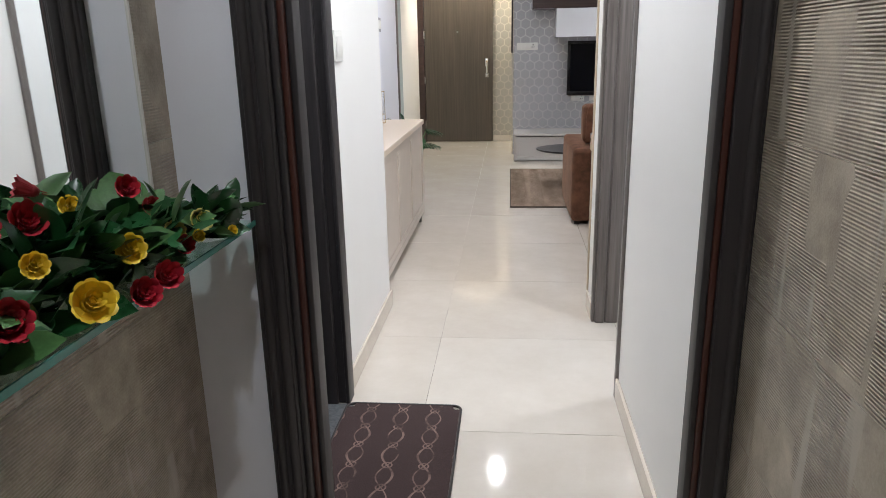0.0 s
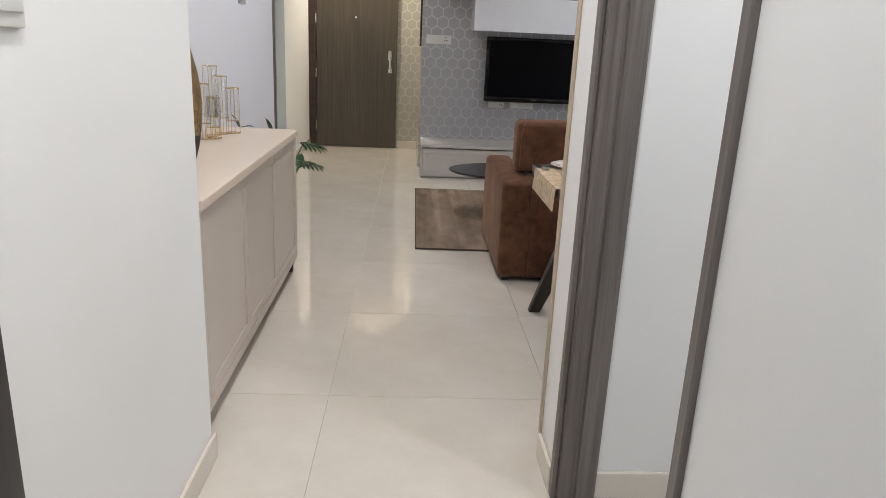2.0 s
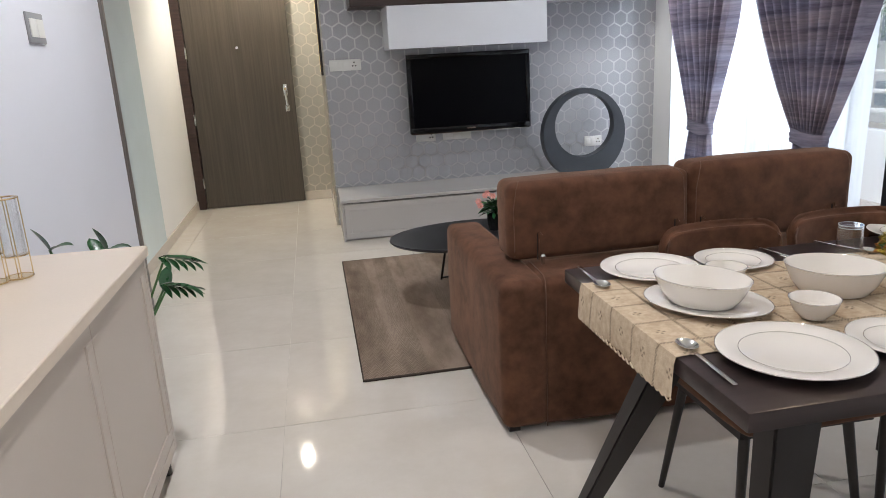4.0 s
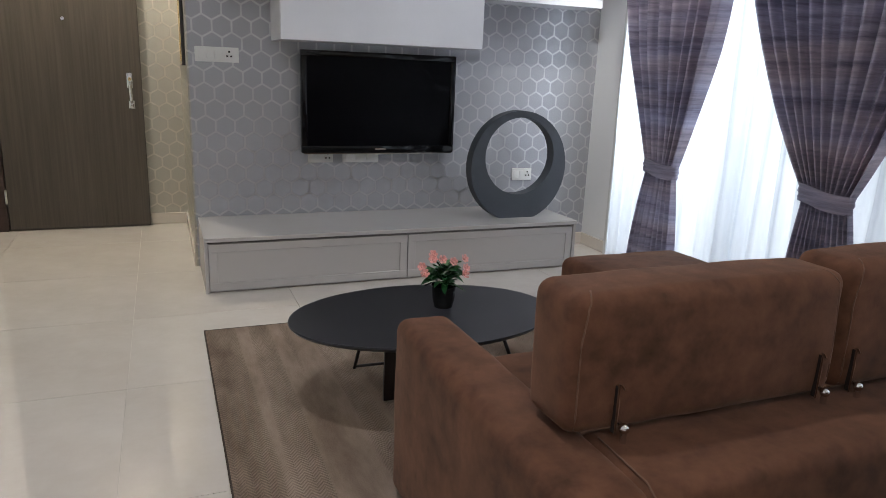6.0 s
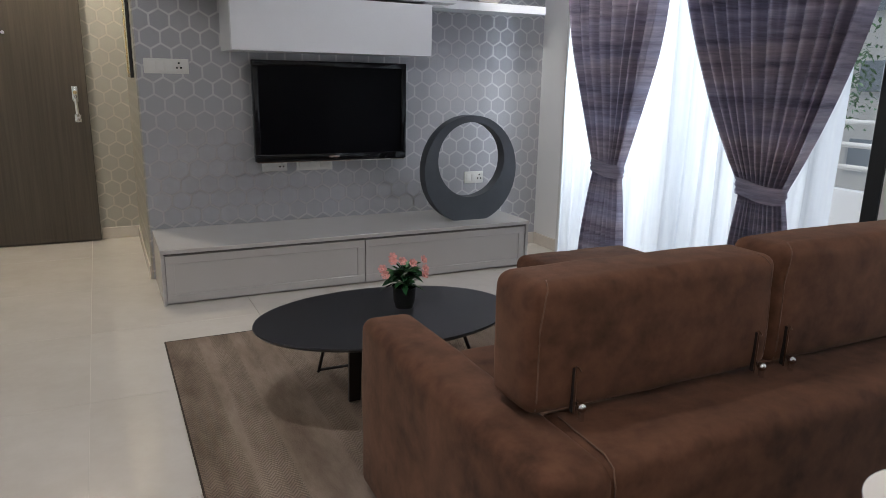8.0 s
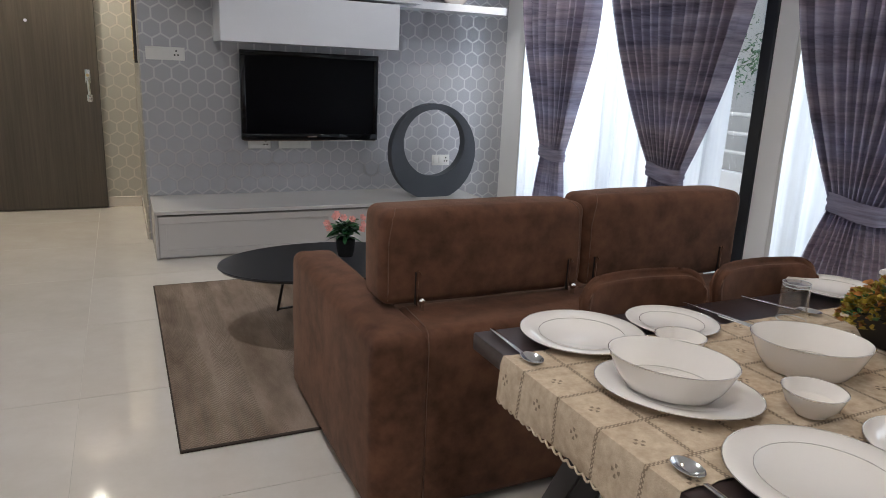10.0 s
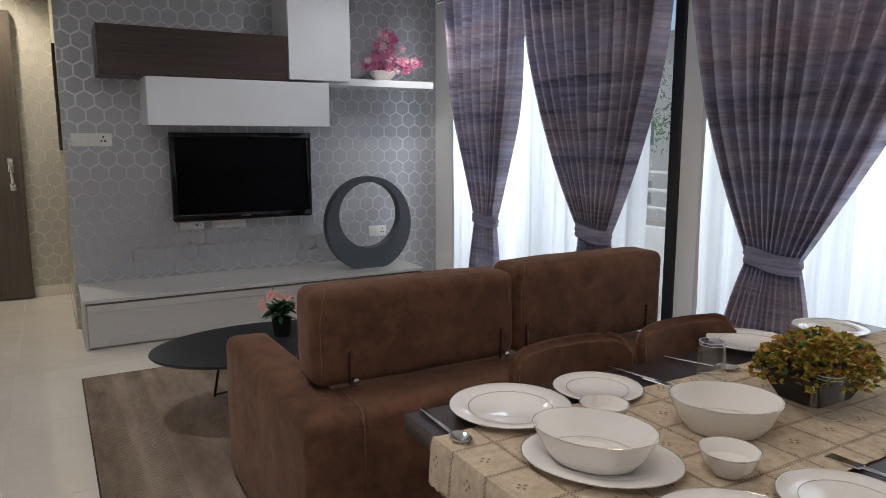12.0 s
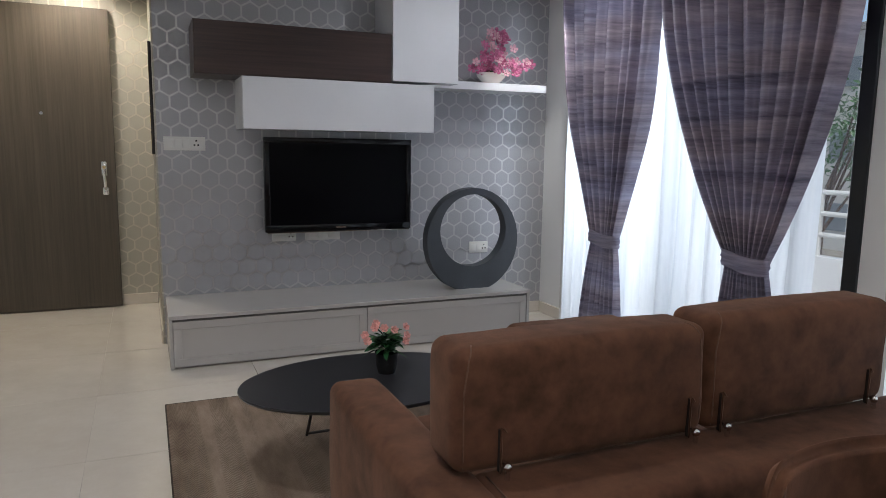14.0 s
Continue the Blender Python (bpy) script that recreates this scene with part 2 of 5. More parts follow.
def suede(name, lo, hi):
    m, nt, b = nodes_of(name)
    v = coords(nt)
    n1, n2, n3 = noise_fac(nt, v, 3.2, 6.0, 0.72), noise_fac(nt, v, 16.0, 4.0), noise_fac(nt, v, 400.0)
    f = ramp(nt, math_node(nt, "ADD", math_node(nt, "MULTIPLY", n1, 0.6), math_node(nt, "MULTIPLY", n2, 0.4)), 0.36, 0.64)
    nt.links.new(mix_col(nt, f, lo, hi), b.inputs["Base Color"])
    b.inputs["Roughness"].default_value = 0.85
    b.inputs["Specular IOR Level"].default_value = 0.25
    b.inputs["Sheen Weight"].default_value = 0.27
    b.inputs["Sheen Roughness"].default_value = 0.4
    b.inputs["Sheen Tint"].default_value = (0.55, 0.36, 0.26, 1)
    bump(nt, b, math_node(nt, "ADD", n3, math_node(nt, "MULTIPLY", n2, 1.5)), 0.3, 0.0015)
    return m


def curtain_cloth(name):
    m, nt, b = nodes_of(name)
    dash = noise_fac(nt, coords(nt, (6, 6, 70)), 0.7, 5.0, 0.7)
    band = noise_fac(nt, coords(nt, (0.9, 0.9, 13)), 1.0, 3.0, 0.6)
    weave = noise_fac(nt, coords(nt, (60, 60, 500)), 1.0)
    f = ramp(nt, math_node(nt, "ADD", math_node(nt, "MULTIPLY", dash, 0.42), math_node(nt, "MULTIPLY", band, 0.58)), 0.33, 0.64)
    tone = ramp(nt, noise_fac(nt, coords(nt, (0.5, 0.5, 4)), 1.3, 2.0), 0.38, 0.62)
    pale = mix_col(nt, tone, (0.42, 0.405, 0.54), (0.53, 0.445, 0.49))
    col = mix_col(nt, f, (0.105, 0.092, 0.135), pale)
    nt.links.new(col, b.inputs["Base Color"])
    b.inputs["Roughness"].default_value = 0.55
    b.inputs["Specular IOR Level"].default_value = 0.4
    bump(nt, b, weave, 0.25, 0.001)
    tr = nt.nodes.new("ShaderNodeBsdfTranslucent")
    nt.links.new(col, tr.inputs[0])
    mx = nt.nodes.new("ShaderNodeMixShader")
    mx.inputs[0].default_value = 0.07
    nt.links.new(b.outputs[0], mx.inputs[1])
    nt.links.new(tr.outputs[0], mx.inputs[2])
    nt.links.new(mx.outputs[0], nt.nodes["Material Output"].inputs[0])
    return m


def sheer_cloth(name):
    m, nt, b = nodes_of(name)
    nt.nodes.remove(b)
    weave = noise_fac(nt, coords(nt, (40, 40, 4)), 1.0)
    # vertical streaks put the shading of the folds into the cloth colour
    fold_shade = ramp(nt, noise_fac(nt, coords(nt, (9, 9, 0.25)), 1.0, 3.0, 0.6), 0.36, 0.64)
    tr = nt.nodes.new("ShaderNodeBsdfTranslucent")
    nt.links.new(mix_col(nt, fold_shade, (0.76, 0.79, 0.83), (0.95, 0.955, 0.96)), tr.inputs[0])
    df = add(nt, "ShaderNodeBsdfDiffuse", Color=(0.85, 0.86, 0.88, 1))
    tp = add(nt, "ShaderNodeBsdfTransparent", Color=(1, 1, 1, 1))
    a, c = nt.nodes.new("ShaderNodeMixShader"), nt.nodes.new("ShaderNodeMixShader")
    a.inputs[0].default_value = 0.3
    nt.links.new(tr.outputs[0], a.inputs[1])
    nt.links.new(df.outputs[0], a.inputs[2])
    r = add(nt, "ShaderNodeMapRange")
    nt.links.new(weave, r.inputs[0])
    r.inputs[3].default_value, r.inputs[4].default_value = 0.03, 0.20
    nt.links.new(r.outputs[0], c.inputs[0])
    nt.links.new(a.outputs[0], c.inputs[1])
    nt.links.new(tp.outputs[0], c.inputs[2])
    nt.links.new(c.outputs[0], nt.nodes["Material Output"].inputs[0])
    return m


def glow(name, col, power):
    m, nt, b = nodes_of(name)
    b.inputs["Base Color"].default_value = (*col, 1)
    b.inputs["Emission Color"].default_value = (*col, 1)
    b.inputs["Emission Strength"].default_value = power
    return m


M_WALL = mat("wall_paint", (0.80, 0.79, 0.77), 0.55, var=0.02, scale=2.5, fine=260, bumps=0.06)
M_LILAC = mat("pale_lilac_paint", (0.74, 0.74, 0.79), 0.5, var=0.02, scale=2.5, fine=260, bumps=0.05)
M_CEIL = mat("ceiling_paint", (0.82, 0.81, 0.79), 0.7, var=0.02, scale=2.0)
M_FLOOR = floor_tile("cream_vitrified_tile")
M_GROUT = mat("tile_joint", (0.61, 0.565, 0.49), 0.5, var=0.1)
M_DARKGROUT = mat("brown_tile_joint", (0.20, 0.165, 0.125), 0.7, var=0.1)
M_SKIRT = mat("cream_skirting", (0.66, 0.60, 0.52), 0.15, var=0.05)
M_DOOR = streak_wood("grey_brown_laminate", (0.050, 0.040, 0.030), (0.098, 0.080, 0.061), 0.4)
M_CASING = streak_wood("grey_veined_laminate", (0.075, 0.062, 0.055), (0.20, 0.175, 0.16), 0.38)
M_FRAME = streak_wood("black_brown_laminate", (0.013, 0.011, 0.012), (0.038, 0.032, 0.032), 0.5)
M_REDBROWN = mat("red_brown_gasket", (0.055, 0.016, 0.010), 0.4, var=0.15)
M_HEX = hex_paper("silver_hexagon_wallpaper", (0.40, 0.398, 0.415), (0.60, 0.595, 0.59))
M_HEXCREAM = hex_paper("cream_hexagon_wallpaper", (0.45, 0.425, 0.36), (0.66, 0.62, 0.53))
M_RIDGE = ridged_tile("ribbed_brown_tile")
M_SUEDE = suede("brown_suede", (0.044, 0.018, 0.009), (0.142, 0.062, 0.034))
M_CURTAIN = curtain_cloth("mauve_grey_curtain")
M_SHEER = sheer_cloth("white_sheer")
M_GREIGE = mat("greige_lacquer", (0.47, 0.445, 0.42), 0.25, var=0.03, scale=2, fine=300, bumps=0.02)
M_SIDE = mat("beige_lacquer", (0.50, 0.435, 0.38), 0.3, var=0.03, scale=2, fine=300, bumps=0.02)
M_SIDETOP = mat("cream_worktop", (0.66, 0.56, 0.46), 0.3, var=0.04)
M_WHITE = mat("white_gloss_laminate", (0.78, 0.78, 0.80), 0.2, var=0.02, bumps=0.0)
M_WENGE = streak_wood("wenge_laminate", (0.020, 0.010, 0.008), (0.060, 0.032, 0.026), 0.35, "x")
M_BLACK = mat("black_plastic", (0.012, 0.012, 0.014), 0.25, var=0.1, bumps=0.0)
M_SCREEN = mat("black_screen", (0.003, 0.003, 0.004), 0.22, var=0.0, bumps=0.0, spec=0.06)
M_PLASTIC = mat("white_plastic", (0.75, 0.74, 0.70), 0.35, var=0.02, bumps=0.0)
M_CHROME = mat("chrome", (0.75, 0.75, 0.74), 0.12, 1.0, var=0.02, bumps=0.0)
M_GOLD = mat("polished_gold_wire", (0.80, 0.62, 0.34), 0.2, 1.0, var=0.05, bumps=0.0)
M_MIRROR = mat("mirror_silver", (0.90, 0.92, 0.91), 0.02, 1.0, var=0.0, bumps=0.0)


def thin_glass(name, tint=(0.97, 0.99, 0.98)):
    """A thin clear sheet: what is behind shows straight through, with a sharp gloss on top."""
    m, nt, b = nodes_of(name)
    nt.nodes.remove(b)
    tp = add(nt, "ShaderNodeBsdfTransparent", Color=(*tint, 1))
    gl = add(nt, "ShaderNodeBsdfGlossy", Color=(1, 1, 1, 1), Roughness=0.02)
    lw = nt.nodes.new("ShaderNodeLayerWeight")
    lw.inputs[0].default_value = 0.5
    edge = math_node(nt, "ADD", 0.05, math_node(nt, "MULTIPLY", math_node(nt, "POWER", lw.outputs["Facing"], 2.5), 0.75))
    mx = nt.nodes.new("ShaderNodeMixShader")
    nt.links.new(edge, mx.inputs[0])
    nt.links.new(tp.outputs[0], mx.inputs[1])
    nt.links.new(gl.outputs[0], mx.inputs[2])
    nt.links.new(mx.outputs[0], nt.nodes["Material Output"].inputs[0])
    return m


M_GLASS = thin_glass("clear_glass", (0.985, 0.99, 0.99))
M_GREENGLASS = thin_glass("green_edged_glass", (0.80, 0.93, 0.88))
M_GLASSGLINT = mat("painted_glass_glint", (0.62, 0.66, 0.66), 0.05, var=0.05, bumps=0.0)
M_ALU = mat("dark_aluminium", (0.02, 0.022, 0.026), 0.4, 0.3, var=0.1)
M_PALEALU = mat("pale_grey_frame", (0.62, 0.61, 0.58), 0.4, var=0.04)
M_TEAL = mat("pale_aqua_glass_panel", (0.72, 0.82, 0.83), 0.15, var=0.03)

# ---------------- structure ----------------
floor_bm = boxed(-3.0, 3.15, -1.0, 12.0, -0.12, -0.006)
floor = setting("floor", floor_bm, M_GROUT, "glossy cream vitrified tile floor with fine joints", "floor")
setting("ceiling", boxed(-3.0, 3.15, -1.0, 12.0, CEIL, CEIL + 0.1), M_CEIL, "plain white painted ceiling", "ceiling")

# living room, television wall and entrance wall
setting("wall_north", boxed(0.245, 3.15, 10.40, 11.70, 0, CEIL), M_HEX, "silver grey hexagon wallpaper on television wall", "wall")
side_paper = setting("wall_entrance_side", boxed(0.235, 0.2445, 10.405, 11.70, 0, CEIL), M_HEXCREAM, "cream hexagon wallpaper beside entrance", "wall")
bm = boxed(-1.3, -0.93, 11.70, 11.85, 0, CEIL)
box(bm, -0.05, 0.30, 11.70, 11.85, 0, CEIL)
box(bm, -0.93, -0.05, 11.70, 11.85, 2.22, CEIL)
box(bm, -0.93, -0.05, 11.83, 11.85, 0, 2.22)
setting("wall_entrance", bm, M_HEXCREAM, "cream hexagon wallpaper round the entrance door", "wall")
setting("wall_header", boxed(-1.05, 0.2448, 10.401, 10.52, 2.175, CEIL), M_HEX, "silver hexagon wallpaper over the entrance recess", "wall")
setting("wall_west", boxed(-1.10, -0.87, 5.11, 8.62, 0, CEIL), M_LILAC, "pale lilac painted wall behind sideboard", "wall")
setting("wall_west_recess", boxed(-1.25, -1.05, 8.62, 11.70, 0, CEIL), M_WALL, "white painted wall beside the entrance", "wall")
# window wall with two floor-length openings
bm = boxed(3.0, 3.15, 10.06, 10.40, 0, CEIL)
box(bm, 3.0, 3.15, 7.64, 7.765, 0, CEIL)
box(bm, 3.0, 3.15, 4.90, 5.45, 0, CEIL)
box(bm, 3.0, 3.15, 5.45, 7.64, 2.42, CEIL)
box(bm, 3.0, 3.15, 7.765, 10.06, 2.42, CEIL)
setting("wall_east", bm, M_WALL, "white painted wall with tall window openings", "wall")

# cross wall between passage and dining space
setting("wall_cross", boxed(0.60, 3.15, 4.955, 5.17, 0, CEIL), M_WALL, "white painted wall beside dining table", "wall")
setting("wall_passage", boxed(0.606, 0.72, 3.20, 4.185, 0, CEIL), M_WALL, "white painted passage wall", "wall")
bm = boxed(-0.55, -0.40, 4.16, 5.11, 0, CEIL)
box(bm, -1.10, -0.55, 4.96, 5.11, 0, CEIL)
box(bm, -0.55, -0.40, 3.20, 4.16, 2.12, CEIL)
setting("wall_passage_west", bm, M_WALL, "white painted passage wall", "wall")
bm = boxed(0.72, 3.15, 3.20, 3.32, 0, CEIL)
setting("wall_side_passage", bm, M_WALL, "white painted wall of side passage", "wall")
bm = boxed(-3.0, -0.31, 3.13, 3.20, 0, CEIL)
box(bm, 0.66, 3.15, 3.13, 3.198, 0, CEIL)
box(bm, -0.31, 0.66, 3.13, 3.20, 2.12, CEIL)
setting("wall_washroom", bm, M_LILAC, "pale grey painted wall beside washroom door", "wall")
# washroom walls
wash_west = setting("wall_washroom_west", boxed(-0.60, -0.468, -0.6, 3.13, 0, CEIL), M_DARKGROUT, "ribbed brown ceramic wall tiles", "wall")
wash_east = setting("wall_washroom_east", boxed(0.664, 0.80, -0.6, 3.13, 0, CEIL), M_DARKGROUT, "ribbed brown ceramic wall tiles", "wall")
setting("wall_washroom_south", boxed(-0.6, 0.80, -0.75, -0.6, 0, CEIL), M_WALL)
# closing walls
setting("wall_bath_west", boxed(-1.95, -1.80, 3.20, 5.0, 0, CEIL), M_WALL)
setting("wall_bath_north", boxed(-1.80, -0.55, 4.80, 4.955, 0, CEIL), M_WALL)

# ---------------- more materials ----------------
M_TABLE = streak_wood("dark_wenge_tabletop", (0.018, 0.011, 0.011), (0.040, 0.026, 0.025), 0.28, "x", 0.06)
M_LEG = mat("black_brown_leg", (0.016, 0.011, 0.010), 0.4, var=0.2)
M_OVAL = mat("dark_slate_tabletop", (0.019, 0.019, 0.022), 0.3, var=0.25, scale=9, fine=180, bumps=0.06)
M_RING = mat("blue_grey_ceramic", (0.060, 0.068, 0.080), 0.55, var=0.15, scale=8, fine=200, bumps=0.2)
M_CHINA = mat("white_china", (0.80, 0.75, 0.69), 0.06, var=0.01, bumps=0.0, coat=0.4)
M_SILVERLINE = mat("silver_rim", (0.72, 0.68, 0.62), 0.16, 1.0, var=0.05, bumps=0.0)
M_LEAF = mat("dark_green_leaf", (0.015, 0.072, 0.022), 0.28, var=0.35, scale=25, fine=160, bumps=0.15)
M_LEAF2 = mat("mid_green_leaf", (0.060, 0.150, 0.045), 0.4, var=0.35, scale=25, fine=160, bumps=0.15)
M_PINK = mat("pink_petal", (0.74, 0.36, 0.32), 0.5, var=0.25, scale=40)
M_ORCHID = mat("magenta_petal", (0.58, 0.17, 0.31), 0.5, var=0.4, scale=30)
M_PALEPINK = mat("pale_pink_petal", (0.72, 0.42, 0.48), 0.5, var=0.2, scale=30)
M_YELLOW = mat("yellow_petal", (0.75, 0.52, 0.03), 0.5, var=0.2, scale=40)
M_PALEYELLOW = mat("pale_yellow_petal", (0.78, 0.66, 0.22), 0.5, var=0.15, scale=40)
M_RED = mat("crimson_petal", (0.40, 0.016, 0.032), 0.5, var=0.35, scale=40)
M_OLIVE = mat("olive_foliage", (0.36, 0.27, 0.035), 0.55, var=0.45, scale=30)
M_RUST = mat("russet_foliage", (0.36, 0.15, 0.03), 0.55, var=0.4, scale=30)
M_VASEBLACK = mat("matt_black_glaze", (0.014, 0.011, 0.011), 0.5, var=0.2, scale=30, bumps=0.15)
M_GREYPLATE = mat("grey_plastic", (0.30, 0.30, 0.31), 0.4, var=0.05, bumps=0)
M_BULB = glow("led_diffuser", (1.0, 0.93, 0.80), 6)


def gold_vase():
    m, nt, b = nodes_of("gold_leaf_with_black_veins")
    v = coords(nt, (1, 1, 0.6))
    w = add(nt, "ShaderNodeTexVoronoi", Scale=26.0)
    w.feature = "DISTANCE_TO_EDGE"
    warp = add(nt, "ShaderNodeTexNoise", Scale=9.0)
    nt.links.new(v, warp.inputs["Vector"])
    nt.links.new(mix_col(nt, 0.18, v, warp.outputs["Color"]), w.inputs["Vector"])
    n = noise_fac(nt, v, 14.0, 5.0)
    line = math_node(nt, "MULTIPLY", ramp(nt, w.outputs["Distance"], 0.045, 0.015), ramp(nt, noise_fac(nt, v, 7.0), 0.42, 0.55))
    gold = mix_col(nt, ramp(nt, n, 0.3, 0.7), (0.16, 0.095, 0.035), (0.40, 0.27, 0.11))
    nt.links.new(mix_col(nt, line, gold, (0.02, 0.014, 0.012)), b.inputs["Base Color"])
    b.inputs["Metallic"].default_value = 0.35
    b.inputs["Roughness"].default_value = 0.38
    bump(nt, b, line, 0.4, 0.002)
    return m


def rug_weave():
    m, nt, b = nodes_of("brown_woven_rug")
    tc = nt.nodes.new("ShaderNodeTexCoord")
    sp = nt.nodes.new("ShaderNodeSeparateXYZ")
    nt.links.new(tc.outputs["Object"], sp.inputs[0])
    x, y = sp.outputs[0], sp.outputs[1]
    # chevron ribs in bands that run the length of the rug
    zig = math_node(nt, "PINGPONG", math_node(nt, "ADD", x, 10.0), 0.022)
    rib = math_node(nt, "SINE", math_node(nt, "MULTIPLY", math_node(nt, "ADD", y, math_node(nt, "MULTIPLY", zig, 1.3)), 2 * math.pi / 0.016))
    band = ramp(nt, noise_fac(nt, coords(nt, (7.5, 0.15, 1)), 1.0, 1.0), 0.42, 0.50)
    ribs = math_node(nt, "MULTIPLY", rib, band)
    patch = noise_fac(nt, coords(nt, (4, 1.2, 1)), 1.5, 5.0, 0.6)
    fine = noise_fac(nt, coords(nt), 260.0)
    f = ramp(nt, math_node(nt, "ADD", math_node(nt, "MULTIPLY", patch, 0.75), math_node(nt, "MULTIPLY", fine, 0.25)), 0.36, 0.64)
    base = mix_col(nt, f, (0.165, 0.117, 0.085), (0.35, 0.272, 0.212))
    nt.links.new(mix_col(nt, math_node(nt, "MULTIPLY", math_node(nt, "GREATER_THAN", ribs, 0.35), 0.45), base, (0.085, 0.063, 0.046)), b.inputs["Base Color"])
    b.inputs["Roughness"].default_value = 0.95
    b.inputs["Specular IOR Level"].default_value = 0.1
    bump(nt, b, math_node(nt, "ADD", ribs, fine), 0.6, 0.002)
    return m


def lace():
    """Cream crocheted runner: solid squares parted by openwork lines with small flowers."""
    m, nt, b = nodes_of("cream_crochet")
    tc = nt.nodes.new("ShaderNodeTexCoord")
    sp = nt.nodes.new("ShaderNodeSeparateXYZ")
    nt.links.new(tc.outputs["Object"], sp.inputs[0])
    u = math_node(nt, "SUBTRACT", sp.outputs[0], sp.outputs[2])
    w = sp.outputs[1]
    P = 0.106
    gu = math_node(nt, "ABSOLUTE", math_node(nt, "SUBTRACT", math_node(nt, "FLOORED_MODULO", math_node(nt, "ADD", u, 11.0), P), P / 2))
    gw = math_node(nt, "ABSOLUTE", math_node(nt, "SUBTRACT", math_node(nt, "FLOORED_MODULO", math_node(nt, "ADD", w, 11.03), P), P / 2))
    near = math_node(nt, "MINIMUM", gu, gw)
    line = ramp(nt, near, 0.0046, 0.0030)
    dots = math_node(nt, "GREATER_THAN", math_node(nt, "MULTIPLY", math_node(nt, "SINE", math_node(nt, "MULTIPLY", u, 2 * math.pi / 0.0075)), math_node(nt, "SINE", math_node(nt, "MULTIPLY", w, 2 * math.pi / 0.0075))), -0.2)
    hu = math_node(nt, "SUBTRACT", gu, P / 2)
    hw = math_node(nt, "SUBTRACT", gw, P / 2)
    rr = math_node(nt, "SQRT", math_node(nt, "ADD", math_node(nt, "POWER", hu, 2.0), math_node(nt, "POWER", hw, 2.0)))
    ang = math_node(nt, "ARCTAN2", hu, hw)
    petal = math_node(nt, "MULTIPLY", math_node(nt, "GREATER_THAN", math_node(nt, "COSINE", math_node(nt, "MULTIPLY", ang, 4.0)), 0.1), math_node(nt, "MULTIPLY", math_node(nt, "GREATER_THAN", rr, 0.004), math_node(nt, "LESS_THAN", rr, 0.010)))
    holes = math_node(nt, "MAXIMUM", math_node(nt, "MULTIPLY", line, dots), petal)
    n1, n2 = noise_fac(nt, coords(nt), 60.0), noise_fac(nt, coords(nt), 420.0)
    cloth = mix_col(nt, ramp(nt, n1, 0.3, 0.7), (0.44, 0.33, 0.225), (0.60, 0.485, 0.35))
    nt.links.new(mix_col(nt, math_node(nt, "MULTIPLY", holes, 0.62), cloth, (0.10, 0.07, 0.045)), b.inputs["Base Color"])
    b.inputs["Roughness"].default_value = 0.9
    b.inputs["Specular IOR Level"].default_value = 0.2
    bump(nt, b, math_node(nt, "SUBTRACT", math_node(nt, "ADD", n1, math_node(nt, "MULTIPLY", n2, 0.8)), holes), 0.7, 0.0025)
    return m


def mat_pattern():
    """Door mat: dark brown pile with pale waves, rings and stars."""
    m, nt, b = nodes_of("brown_patterned_mat")
    tc = nt.nodes.new("ShaderNodeTexCoord")
    sp = nt.nodes.new("ShaderNodeSeparateXYZ")
    nt.links.new(tc.outputs["Object"], sp.inputs[0])
    P = 0.115
    u = math_node(nt, "DIVIDE", sp.outputs[0], P)
    w = math_node(nt, "DIVIDE", sp.outputs[1], P)
    wav = math_node(nt, "MULTIPLY", math_node(nt, "SINE", math_node(nt, "MULTIPLY", w, math.pi)), 0.22)

    def line(off, sgn, width):
        d = math_node(nt, "ADD", math_node(nt, "ADD", u, 40 + off), math_node(nt, "MULTIPLY", wav, sgn))
        d = math_node(nt, "ABSOLUTE", math_node(nt, "SUBTRACT", math_node(nt, "FLOORED_MODULO", d, 1.0), 0.5))
        return math_node(nt, "LESS_THAN", d, width)
    lines = math_node(nt, "MAXIMUM", line(0, 1, 0.035), line(0, -1, 0.022))
    cu = math_node(nt, "SUBTRACT", math_node(nt, "FLOORED_MODULO", math_node(nt, "ADD", u, 40.0), 1.0), 0.5)
    cw = math_node(nt, "SUBTRACT", math_node(nt, "FLOORED_MODULO", math_node(nt, "ADD", w, 40.5), 1.0), 0.5)
    rr = math_node(nt, "SQRT", math_node(nt, "ADD", math_node(nt, "POWER", cu, 2.0), math_node(nt, "POWER", cw, 2.0)))
    ring = math_node(nt, "LESS_THAN", math_node(nt, "ABSOLUTE", math_node(nt, "SUBTRACT", rr, 0.13)), 0.022)
    fine = noise_fac(nt, coords(nt), 300.0)
    mark = math_node(nt, "MULTIPLY", math_node(nt, "MAXIMUM", lines, ring), ramp(nt, noise_fac(nt, coords(nt), 18.0), 0.35, 0.6))
    base = mix_col(nt, ramp(nt, fine, 0.3, 0.7), (0.020, 0.010, 0.010), (0.055, 0.028, 0.026))
    nt.links.new(mix_col(nt, mark, base, (0.20, 0.13, 0.11)), b.inputs["Base Color"])
    b.inputs["Roughness"].default_value = 0.9
    bump(nt, b, math_node(nt, "SUBTRACT", fine, mark), 0.6, 0.003)
    return m


M_VASEGOLD, M_RUG, M_LACE, M_MAT = gold_vase(), rug_weave(), lace(), mat_pattern()


